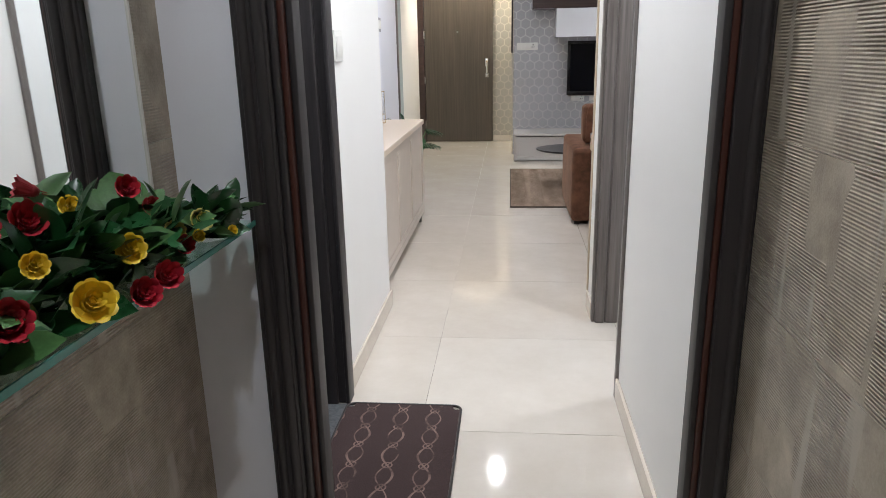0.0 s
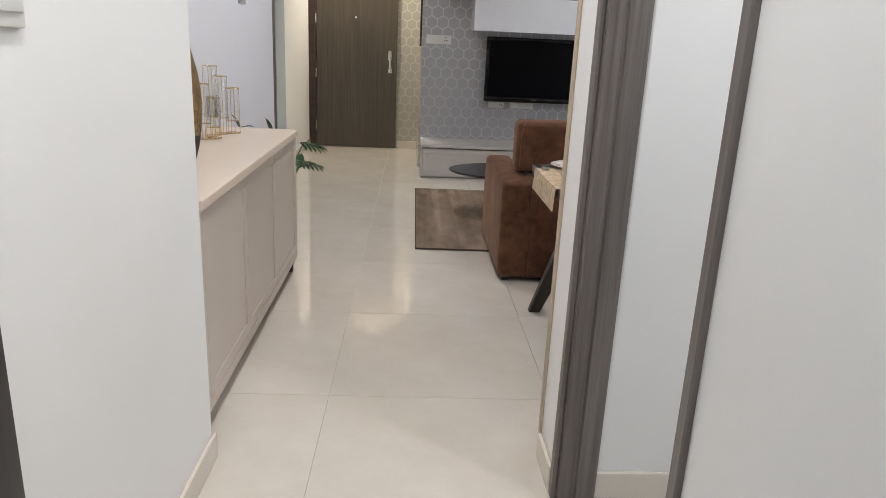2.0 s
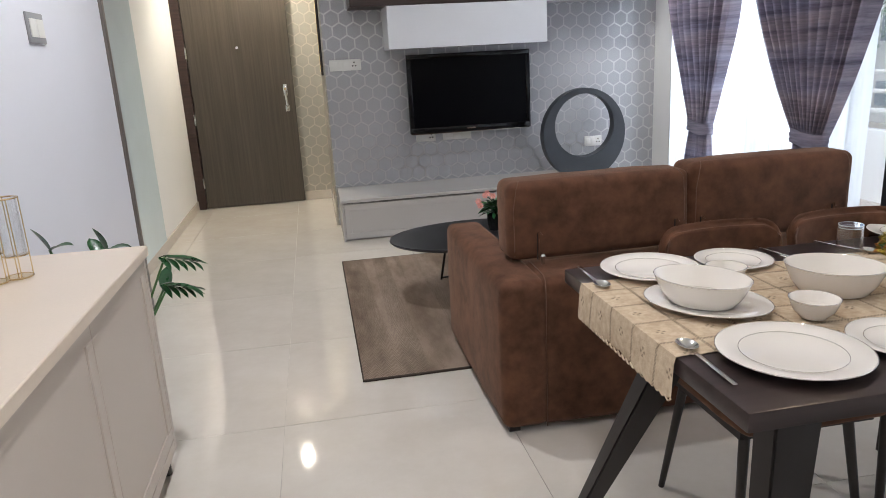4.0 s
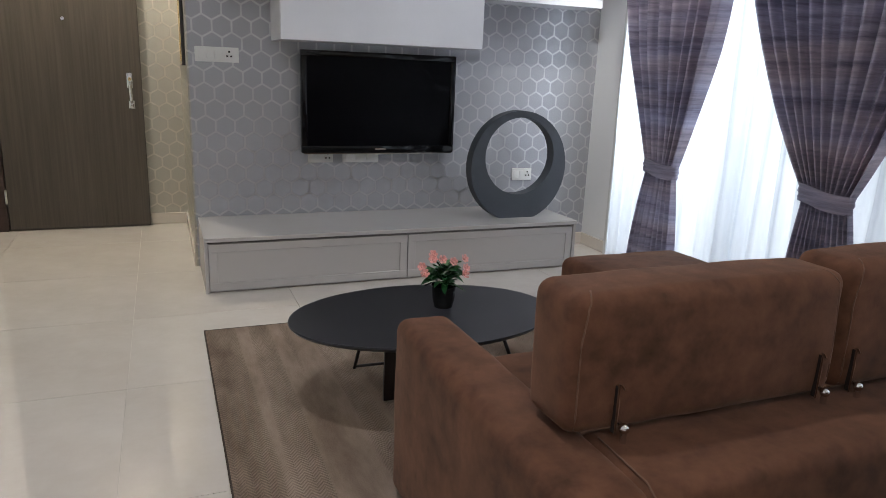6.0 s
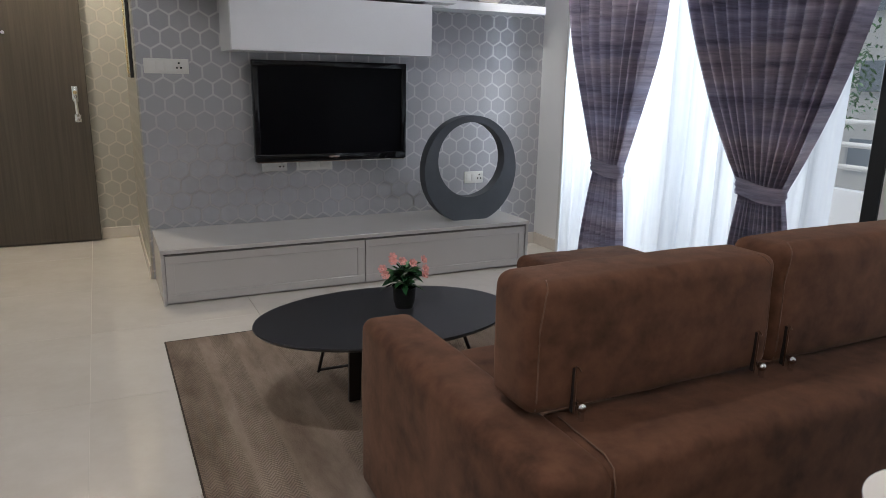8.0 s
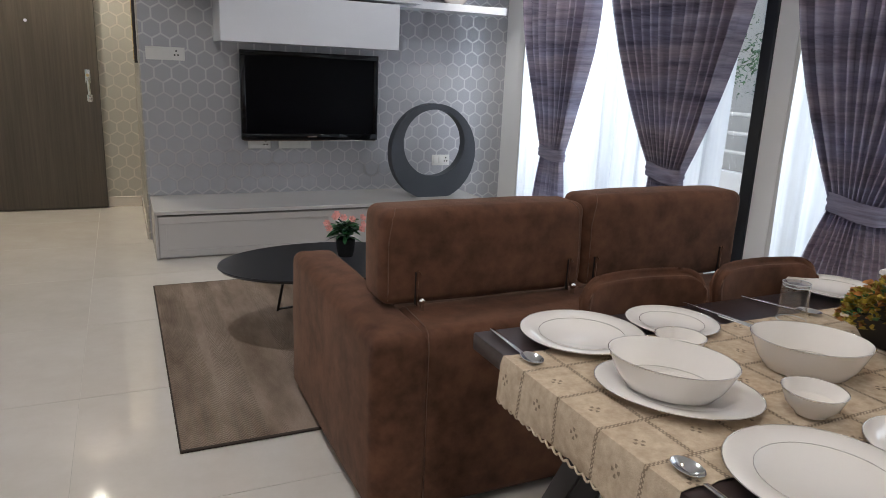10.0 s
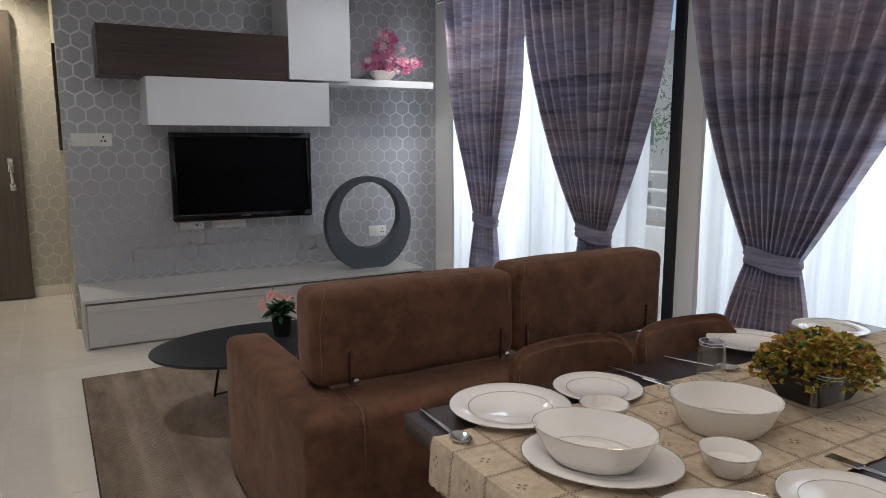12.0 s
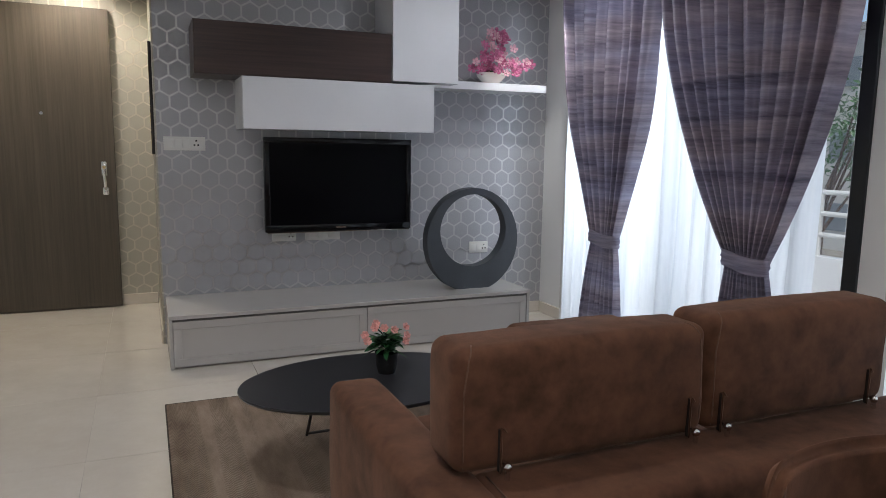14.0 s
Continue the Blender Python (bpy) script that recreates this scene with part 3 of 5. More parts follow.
# ---------------- small shape makers ----------------
def leaf_into(bm, at, way, length, width, droop=0.3, twist=0.0, segs=5):
    """A pointed, folded leaf that starts at a point and grows along a direction."""
    way = Vector(way).normalized()
    side = way.cross(Vector((0, 0, 1)))
    side = side.normalized() if side.length > 1e-3 else Vector((1, 0, 0))
    up = side.cross(way)
    side, up = side * math.cos(twist) + up * math.sin(twist), up * math.cos(twist) - side * math.sin(twist)
    rows = []
    for i in range(segs + 1):
        s = i / segs
        c = Vector(at) + way * (length * s) - Vector((0, 0, 1)) * (droop * length * s * s)
        w = width * math.sin(math.pi * min(0.97, s * 0.9 + 0.08)) ** 0.8 * 0.5 if i < segs else 0.0
        rows.append((bm.verts.new(c + side * w + up * w * 0.35), bm.verts.new(c), bm.verts.new(c - side * w + up * w * 0.35)))
    for a, b in zip(rows, rows[1:]):
        bm.faces.new((a[0], a[1], b[1], b[0]))
        bm.faces.new((a[1], a[2], b[2], b[1]))


def petal_cup(bm, at, way, radius, petals=6, layers=2, open_=0.7):
    """A many-petalled bloom that faces a direction."""
    way = Vector(way).normalized()
    q = way.to_track_quat("Z", "Y").to_matrix()
    at = Vector(at)
    for k in range(layers):
        r = radius * (1 - 0.32 * k)
        for i in range(petals):
            a = 2 * math.pi * (i + 0.5 * k) / petals + random.uniform(-0.1, 0.1)
            o = open_ * (1 - 0.3 * k)
            rows = []
            for s, w in ((0.0, 0.15), (0.5, 0.6), (0.85, 0.52), (1.0, 0.2)):
                rad = r * (0.12 + 0.9 * s * o)
                h = r * (s * (1.15 - o) + 0.12 * k) + r * 0.25 * s * s * (1 if s < 0.9 else 0.6)
                row = []
                for t in (-1, 0, 1):
                    b = a + t * w * 0.85
                    row.append(bm.verts.new(at + q @ Vector((rad * math.cos(b), rad * math.sin(b), h - abs(t) * r * 0.06))))
                rows.append(row)
            for x, y in zip(rows, rows[1:]):
                for j in (0, 1):
                    bm.faces.new((x[j], x[j + 1], y[j + 1], y[j]))
    bmesh.ops.create_uvsphere(bm, u_segments=8, v_segments=6, radius=radius * 0.25, matrix=Matrix.Translation(at + way * radius * 0.2))


def panel_door(name, parent, x0, x1, z0, z1, y, material, rail=0.045, depth=0.02):
    """A framed front that faces -y: outer frame with a sunk field."""
    bm = bmesh.new()
    box(bm, x0, x1, y, y + depth, z0, z0 + rail, 0.0015, 1)
    box(bm, x0, x1, y, y + depth, z1 - rail, z1, 0.0015, 1)
    box(bm, x0, x0 + rail, y, y + depth, z0 + rail, z1 - rail, 0.0015, 1)
    box(bm, x1 - rail, x1, y, y + depth, z0 + rail, z1 - rail, 0.0015, 1)
    box(bm, x0 + rail, x1 - rail, y + 0.007, y + depth, z0 + rail, z1 - rail)
    return part(name, bm, material, parent)


def soft_box(x0, x1, y0, y1, z0, z1, r=0.05, bulge=0.012, n=10):
    """An upholstered block: rounded edges and gently swollen faces."""
    bm = boxed(x0, x1, y0, y1, z0, z1, r, 5)
    bmesh.ops.subdivide_edges(bm, edges=[e for e in bm.edges if e.calc_length() > 0.12], cuts=n, use_grid_fill=True)
    c = Vector(((x0 + x1) / 2, (y0 + y1) / 2, (z0 + z1) / 2))
    h = Vector(((x1 - x0) / 2, (y1 - y0) / 2, (z1 - z0) / 2))
    for v in bm.verts:
        d = [(v.co[i] - c[i]) / h[i] for i in range(3)]
        f = 1.0
        for i in range(3):
            f_i = max(0.0, 1 - abs(d[i]) ** 3)
            o = [max(0.0, 1 - d[j] ** 4) for j in range(3) if j != i]
            if abs(d[i]) > 0.86:
                v.co[i] += math.copysign(bulge * o[0] * o[1], d[i])
        v.co += Vector((noise.noise(v.co * 7), noise.noise(v.co * 7 + Vector((9, 0, 0))), noise.noise(v.co * 7 + Vector((0, 9, 0))))) * 0.0035
    return bm


def tube_along(points, r, seg=6, closed=False):
    """A thin cord through a run of points."""
    bm = bmesh.new()
    pts = [Vector(p) for p in points]
    n = len(pts)
    rings = []
    for i, p in enumerate(pts):
        d = (pts[(i + 1) % n] - pts[i - 1]) if closed or 0 < i < n - 1 else (pts[1] - pts[0] if i == 0 else pts[-1] - pts[-2])
        q = d.normalized().to_track_quat("Z", "Y").to_matrix()
        rings.append([bm.verts.new(p + q @ Vector((r * math.cos(2 * math.pi * k / seg), r * math.sin(2 * math.pi * k / seg), 0))) for k in range(seg)])
    for i in range(n if closed else n - 1):
        a, b = rings[i], rings[(i + 1) % n]
        for k in range(seg):
            bm.faces.new((a[k], a[(k + 1) % seg], b[(k + 1) % seg], b[k]))
    if not closed:
        bm.faces.new(rings[0][::-1])
        bm.faces.new(rings[-1])
    return bm


# ---------------- passage: frames, skirting, mat ----------------
def casing_profile(name, outline, z1, material, label):
    return setting(name, prism(outline, "z", 0, z1), material, label, "door frame")


# washroom door frame with ribbed mouldings
lf = setting("door_frame_washroom", boxed(-0.31, -0.245, 3.105, 3.205, 0, 2.12, 0.003, 1), M_FRAME, "black-brown ribbed wooden door frame", "door frame")
for i, (a, b, mm) in enumerate([(-0.245, -0.232, M_FRAME), (-0.232, -0.220, M_REDBROWN), (-0.220, -0.206, M_FRAME)]):
    part("moulding", boxed(a, b, 3.118 + 0.015 * i, 3.202, 0, 2.08, 0.004, 3), mm, lf)
for x in (-0.290, -0.262, 0.640):
    part("moulding", prism([(x + 0.011 * math.cos(t), 3.106 + 0.009 * math.sin(t)) for t in np.linspace(0, 2 * math.pi, 13)[:-1]], "z", 0, 2.1), M_FRAME, lf)
part("jamb", boxed(0.600, 0.657, 3.105, 3.205, 0, 2.12, 0.003, 1), M_FRAME, lf)
for a, b, mm in [(0.586, 0.600, M_REDBROWN), (0.572, 0.586, M_FRAME)]:
    part("moulding", boxed(a, b, 3.115, 3.165, 0, 2.08, 0.0035, 3), mm, lf)
part("head", boxed(-0.31, 0.657, 3.105, 3.205, 2.08, 2.16, 0.003, 1), M_FRAME, lf)

# bathroom door frame in the passage wall
bf = setting("door_frame_bathroom", boxed(-0.54, -0.392, 4.085, 4.16, 0, 2.14, 0.003, 1), M_FRAME, "blue-black wooden door frame", "door frame")
part("moulding", boxed(-0.392, -0.378, 4.07, 4.150, 0, 2.14, 0.004, 2), M_FRAME, bf)
part("moulding", boxed(-0.50, -0.42, 4.06, 4.085, 0, 2.10, 0.006, 3), M_FRAME, bf)
part("jamb", boxed(-0.56, -0.385, 3.206, 3.26, 0, 2.14, 0.003, 1), M_FRAME, bf)
part("head", boxed(-0.56, -0.385, 3.26, 4.085, 2.08, 2.14, 0.003, 1), M_FRAME, bf)
setting("threshold", boxed(-0.55, -0.365, 3.26, 4.07, -0.004, 0.008, 0.002, 1), mat("dark_speckled_stone", (0.10, 0.105, 0.11), 0.4, var=0.5, scale=60), "dark speckled stone threshold of bathroom", "threshold")

# casing at the end of the cross wall and edge strip of the passage wall
cc = setting("door_casing", boxed(0.606, 0.716, 4.925, 4.955, 0, 2.2, 0.004, 2), M_CASING, "grey veined laminate door casing", "door frame")
for a, b in ((0.608, 0.650), (0.657, 0.713)):
    part("moulding", boxed(a, b, 4.914 + 0.005 * (a > 0.65), 4.930, 0, 2.2, 0.006, 3), M_CASING, cc)
part("edge_band", boxed(0.592, 0.606, 4.93, 4.965, 0, 2.2, 0.003, 1), M_CASING, cc)
ec = setting("edge_casing", boxed(0.598, 0.73, 4.185, 4.212, 0, 2.2, 0.003, 1), M_CASING, "grey laminate edge strip of passage wall", "trim")
part("lip", boxed(0.594, 0.608, 4.172, 4.200, 0, 2.2, 0.003, 1), M_CASING, ec)
M_EDGE = mat("beige_edge_strip", (0.45, 0.36, 0.26), 0.5, var=0.1)
setting("edge_strip", boxed(0.592, 0.60, 5.15, 5.176, 0, CEIL, 0.002, 1), M_EDGE, "beige edge strip on wall corner", "trim")


def skirting(name, *boxes):
    bm = bmesh.new()
    for b in boxes:
        box(bm, *b, 0.003, 1)
    return setting(name, bm, M_SKIRT, "glossy cream tile skirting", "skirting")


H = 0.085
skirting("baseboard", (-0.40, -0.388, 4.165, 5.122, 0, H), (-0.55, -0.388, 5.11, 5.122, 0, H))
skirting("baseboard", (0.594, 0.606, 3.21, 4.172, 0, H))
skirting("baseboard", (0.718, 3.0, 4.943, 4.955, 0, H), (0.588, 0.60, 4.968, 5.15, 0, H), (0.6, 3.0, 5.17, 5.182, 0, H))
skirting("baseboard", (-0.87, -0.858, 5.123, 8.62, 0, H))
skirting("baseboard", (-1.05, -1.038, 8.63, 11.69, 0, H))
skirting("baseboard", (-0.03, 0.223, 11.688, 11.70, 0, H), (0.223, 0.235, 10.41, 11.70, 0, H))
skirting("baseboard", (2.555, 3.0, 10.388, 10.40, 0, H), (2.988, 3.0, 10.06, 10.388, 0, H))

# rounded door mat
bm = boxed(-0.385, 0.035, 3.46, 4.070, 0.0, 0.012)
bmesh.ops.bevel(bm, geom=[e for e in bm.edges if abs(e.verts[0].co.z - e.verts[1].co.z) > 0.005], offset=0.03, segments=5, affect="EDGES")
door_mat = thing("door_mat", -0.16, 3.72, 0, "dark brown door mat with pale waves and rings", "mat")
part("mat_body", bm, M_MAT, door_mat)
pts = []
for cx, cy, a0 in ((0.005, 4.040, 0), (-0.355, 4.040, 90), (-0.355, 3.49, 180), (0.005, 3.49, 270)):
    pts += [(cx + 0.029 * math.cos(radians(a0 + d)), cy + 0.029 * math.sin(radians(a0 + d)), 0.010) for d in (0, 22, 45, 68, 90)]
part("border", tube_along(pts, 0.005, 6, True), M_LEG, door_mat)


def switch_plate(x, y, z, w, h, face, name="switch_plate", label="white plastic switch plate on wall", keys=2, socket=False, material=None):
    """A wall plate; face is '+x', '-x' or '-y'."""
    t = thing(name, x, y, z, label, "switch")
    material = material or M_PLASTIC

    def bx(u0, u1, v0, v1, d0, d1, bev=0.002):
        if face == "-y":
            return boxed(x + u0, x + u1, y - d1, y - d0, z + v0, z + v1, bev, 2)
        s = 1 if face == "+x" else -1
        xa, xb = sorted((x + s * d0, x + s * d1))
        return boxed(xa, xb, y + u0, y + u1, z + v0, z + v1, bev, 2)
    part("plate", bx(-w / 2, w / 2, -h / 2, h / 2, 0.0, 0.010, 0.003), material, t)
    n = keys
    kw = (w * (0.55 if socket else 0.86)) / n
    for i in range(n):
        u = -w / 2 + w * 0.07 + i * kw
        part("rocker", bx(u + 0.002, u + kw - 0.002, -h * 0.3, h * 0.3, 0.010, 0.014, 0.0015), M_PLASTIC, t)
    if socket:
        u = w * 0.28
        for du, dv in ((0, 0.018), (-0.011, -0.008), (0.011, -0.008)):
            part("socket_hole", bx(u + du - 0.005, u + du + 0.005, dv - 0.005, dv + 0.005, 0.0095, 0.0105, 0.0), M_BLACK, t)
    return t


switch_plate(-0.40, 4.275, 1.275, 0.105, 0.105, "+x", keys=1)
switch_plate(-0.87, 7.67, 1.46, 0.16, 0.11, "+x", "thermostat_plate", "grey switch plate on lilac wall", material=M_GREYPLATE)
switch_plate(0.402, 10.40, 1.270, 0.245, 0.085, "-y", "socket_plate", "white switch and socket plate on hexagon wallpaper", 3, True)
switch_plate(1.005, 10.40, 0.672, 0.16, 0.075, "-y", "socket_plate", "white socket plate below the television", 1, True)
switch_plate(1.265, 10.40, 0.672, 0.24, 0.075, "-y", "socket_plate", "white socket plate below the television", 3, False)
switch_plate(2.45, 10.40, 0.535, 0.155, 0.085, "-y", "socket_plate", "white socket plate behind ring ornament", 2, True)

# ---------------- washroom ----------------
shelf = thing("glass_shelf", -0.38, 2.6, 0.935, "green-edged glass shelf on washroom wall", "shelf")
gl = part("pane", boxed(-0.461, -0.30, 1.5, 3.10, 0.930, 0.940, 0.001, 1), M_GREENGLASS, shelf)
part("edge", boxed(-0.2995, -0.2965, 1.5, 3.10, 0.930, 0.940), mat("green_glass_edge", (0.07, 0.24, 0.20), 0.1, var=0.1, bumps=0), shelf)
part("bracket", boxed(-0.425, -0.372, 3.085, 3.13, 0.946, 0.956, 0.002, 1), M_CHROME, shelf)
part("bracket", boxed(-0.461, -0.44, 2.0, 2.02, 0.918, 0.930, 0.002, 1), M_CHROME, shelf)
wm = thing("washroom_mirror", -0.455, 2.3, 0.995, "large frameless washroom wall mirror", "mirror")
part("mirror_glass", boxed(-0.4615, -0.456, 1.3, 3.012, 0.995, 2.1), M_MIRROR, wm, smooth=False)
part("edge", boxed(-0.461, -0.453, 3.012, 3.019, 0.995, 2.1, 0.001, 1), M_PALEALU, wm)


def bouquet():
    t = thing("artificial_flowers", -0.36, 2.6, 0.940, "artificial red and yellow roses with green leaves", "flowers")
    random.seed(4)
    bm = bmesh.new()
    bm2 = bmesh.new()
    for i in range(300):
        y = random.uniform(2.36, 3.0)
        lift = 0.085 * math.sin(math.pi * min(1, (y - 2.1) / 0.95)) + 0.01
        front = random.random() < 0.35
        p = (random.uniform(-0.37, -0.325) if front else random.uniform(-0.44, -0.29), y, 0.950 + (random.uniform(0.0, 0.7) if front else random.uniform(0, 1)) * lift)
        d = (random.uniform(0.1, 1) if front else random.uniform(-0.6, 1), random.uniform(-1, 0.6), random.uniform(0.05, 0.7) if front else random.uniform(0.0, 0.9))
        leaf_into(bm if i % 3 else bm2, p, d, random.uniform(0.060, 0.105), random.uniform(0.036, 0.058), 0.16, random.uniform(-0.8, 0.8))
    part("leaves", bm, M_LEAF, t)
    part("young_leaves", bm2, M_LEAF2, t)
    blooms = [(-0.30, 2.62, 0.958, 0.026, M_YELLOW), (-0.275, 2.49, 0.935, 0.032, M_YELLOW), (-0.33, 2.80, 0.935, 0.022, M_PALEYELLOW), (-0.31, 2.85, 0.940, 0.024, M_PALEYELLOW), (-0.29, 2.93, 0.905, 0.012, M_YELLOW),
              (-0.40, 2.80, 1.0, 0.026, M_RED), (-0.38, 2.83, 0.965, 0.022, M_RED), (-0.37, 2.46, 1.02, 0.030, M_RED), (-0.38, 2.55, 1.01, 0.030, M_RED), (-0.28, 2.60, 0.905, 0.028, M_RED), (-0.285, 2.67, 0.905, 0.028, M_RED), (-0.29, 2.38, 0.955, 0.030, M_RED), (-0.32, 2.80, 0.912, 0.022, M_RED), (-0.37, 2.62, 1.015, 0.018, M_YELLOW), (-0.28, 2.42, 1.0, 0.018, M_YELLOW), (-0.31, 2.42, 0.93, 0.018, M_RED), (-0.36, 2.35, 1.01, 0.03, M_RED), (-0.29, 2.80, 0.93, 0.013, M_YELLOW)]
    for x, y, z, r, mm in blooms:
        b = bmesh.new()
        petal_cup(b, (x + 0.012, y, z + 0.056), (0.75, -0.65, 0.45), r * (1.5 if mm is M_RED else 1.3), 9, 5, 0.40 if mm is M_RED else 0.55)
        petal_cup(b, (x + 0.014, y, z + 0.060), (0.75, -0.65, 0.45), r * (1.15 if mm is M_RED else 1.0), 7, 5, 0.28)
        part("rose", b, mm, t)


bouquet()

# ---------------- bathroom behind the side door ----------------
M_CHEV = [mat("chevron_tile_grey", (0.26, 0.27, 0.27), 0.3, var=0.25, scale=8), mat("chevron_tile_pale", (0.52, 0.52, 0.49), 0.3, var=0.15, scale=8), mat("chevron_tile_blue", (0.06, 0.09, 0.115), 0.3, var=0.3, scale=8)]
bath = setting("wall_bath_tiles", boxed(-1.80, -0.56, 4.79, 4.80, 0, 2.1), M_CHEV[2], "grey and blue chevron wall tiles in bathroom", "wall")
setting("bath_floor", boxed(-1.8, -0.56, 3.21, 4.79, 0.001, 0.006), mat("blue_grey_floor_tile", (0.045, 0.065, 0.075), 0.4, var=0.3, scale=30, bumps=0.3), "dark blue-grey bathroom floor", "floor")
random.seed(7)
GREYS = [M_CHEV[0], M_CHEV[1], mat("chevron_tile_olive", (0.20, 0.21, 0.18), 0.3, var=0.2, scale=8)]
BLUES = [M_CHEV[2], mat("chevron_tile_slate", (0.10, 0.14, 0.17), 0.3, var=0.25, scale=8), M_CHEV[1]]
for k in range(7):
    z0, z1 = 0.002 + k * 0.30 - 0.14 * (k > 0), 0.156 + k * 0.30
    lean = 0.11 if k % 2 else -0.11
    hgt = (z1 - z0) / 0.294
    x = -1.20
    while x < -0.56:
        w = random.choice((0.024, 0.034, 0.045))
        o = [(x, z0), (x + w, z0), (x + w + lean * hgt, z1), (x + lean * hgt, z1)]
        part("tile", prism(o, "y", 4.780, 4.79), random.choice(BLUES if k % 2 else GREYS), bath, smooth=False)
        x += w + 0.002
from mathutils.bvhtree import BVHTree
# ---------------- entrance ----------------
ed = thing("entrance_door", -0.5, 11.66, 0, "grey-brown laminate entrance door with chrome lock, closed", "door")
part("leaf", boxed(-0.96, -0.035, 11.63, 11.685, 0.008, 2.245, 0.003, 1), M_DOOR, ed)
plate = part("handle_plate", boxed(-0.135, -0.095, 11.622, 11.63, 1.02, 1.13, 0.006, 2), M_CHROME, ed, "chrome lock plate")
bm = rod(bmesh.new(), (-0.115, 11.63, 1.035), (-0.115, 11.585, 1.035), 0.010)
rod(bm, (-0.115, 11.587, 1.045), (-0.110, 11.583, 0.935), 0.011, 0.014)
rod(bm, (-0.110, 11.583, 0.94), (-0.110, 11.63, 0.92), 0.010)
part("pull_handle", bm, M_CHROME, ed, "chrome pull handle")
part("escutcheon", boxed(-0.132, -0.088, 11.622, 11.63, 0.875, 0.935, 0.008, 2), M_CHROME, ed)
bm = bmesh.new()
rod(bm, (-0.115, 11.622, 1.085), (-0.115, 11.616, 1.085), 0.013)
part("lock_cylinder", bm, M_GOLD, ed)
bm = rod(bmesh.new(), (-0.51, 11.634, 1.477), (-0.51, 11.622, 1.477), 0.012)
part("peephole", bm, M_CHROME, ed, "small chrome peephole")
for z in (0.25, 0.85, 1.45, 2.0):
    part("hinge", rod(bmesh.new(), (-0.965, 11.625, z - 0.05), (-0.965, 11.625, z + 0.05), 0.010), M_CHROME, ed)
ef = setting("entrance_door_frame", boxed(-1.05, -0.968, 11.62, 11.70, 0, 2.30, 0.004, 1), M_WENGE, "dark brown entrance door frame", "door frame")
part("rebate", boxed(-0.99, -0.962, 11.66, 11.70, 0, 2.26, 0.003, 1), M_FRAME, ef)

# narrow mirror on the side wall, seen almost edge-on
nm = thing("wall_mirror", 0.225, 10.75, 1.2, "narrow mirror in thin dark and gold frame", "mirror")
part("mirror_glass", boxed(0.224, 0.227, 10.62, 11.08, 1.23, 1.87), M_MIRROR, nm, smooth=False)
for b in ((0.219, 0.234, 10.60, 10.62, 1.2, 1.9), (0.219, 0.234, 11.08, 11.10, 1.2, 1.9), (0.219, 0.234, 10.62, 11.08, 1.2, 1.225), (0.219, 0.234, 10.62, 11.08, 1.875, 1.9)):
    part("frame_bar", boxed(*b, 0.002, 1), M_GOLD, nm)
part("outer_bar", boxed(0.215, 0.234, 10.585, 10.60, 1.2, 1.9, 0.002, 1), M_LEG, nm)

# glass panel and dark trim at the end of the lilac wall
setting("wall_edge_trim", boxed(-0.90, -0.855, 8.60, 8.64, 0, CEIL, 0.003, 1), M_CASING, "dark grey vertical trim at wall end", "trim")
setting("wall_panel", boxed(-1.049, -1.040, 8.66, 10.05, 0.0, CEIL), M_TEAL, "pale aqua back-painted glass wall panel", "wall panel")

# ---------------- television wall ----------------
tv = thing("television", 1.34, 10.30, 0.735, "black flat screen television mounted on wallpaper", "television")
part("rear_housing", boxed(0.95, 1.78, 10.325, 10.375, 0.77, 1.26, 0.015), M_BLACK, tv)
part("wall_mount", boxed(1.22, 1.50, 10.375, 10.40, 0.91, 1.11), M_BLACK, tv)
bm = bmesh.new()
x0, x1, z0, z1 = 0.868, 1.864, 0.708, 1.320
for b in ((x0, x1, z1 - 0.035, z1), (x0, x1, z0, z0 + 0.045), (x0, x0 + 0.035, z0 + 0.045, z1 - 0.035), (x1 - 0.035, x1, z0 + 0.045, z1 - 0.035)):
    box(bm, b[0], b[1], 10.282, 10.328, b[2], b[3], 0.004, 2)
part("bezel", bm, mat("piano_black", (0.006, 0.006, 0.007), 0.08, var=0, bumps=0, spec=0.35), tv)
part("screen", boxed(x0 + 0.034, x1 - 0.034, 10.292, 10.32, z0 + 0.044, z1 - 0.034), M_SCREEN, tv)
part("logo", boxed(1.33, 1.40, 10.2805, 10.283, 0.726, 0.737), M_SILVERLINE, tv)
part("speaker_strip", boxed(x0 + 0.01, x1 - 0.01, 10.284, 10.32, 0.700, 0.709, 0.003, 1), M_SILVERLINE, tv)

con = thing("tv_console", 1.4, 10.1, 0, "long low greige lacquered television cabinet", "cabinet")
part("body", boxed(0.27, 2.55, 9.845, 10.395, 0.0, 0.277, 0.002, 1), M_GREIGE, con)
part("top", boxed(0.252, 2.572, 9.815, 10.398, 0.288, 0.312, 0.002, 1), M_GREIGE, con)
# near-black strip stands in for the shade in the gap under the top
part("gap_shade_strip", boxed(0.27, 2.55, 9.86, 10.395, 0.277, 0.288), M_LEG, con)
part("side_panel", boxed(0.254, 0.27, 9.82, 10.398, 0, 0.288, 0.001, 1), M_GREIGE, con)
part("side_panel", boxed(2.55, 2.57, 9.82, 10.398, 0, 0.288, 0.001, 1), M_GREIGE, con)
for a, b in ((0.275, 1.405), (1.411, 2.545)):
    panel_door("drawer_front", con, a, b, 0.012, 0.275, 9.824, M_GREIGE, 0.045)


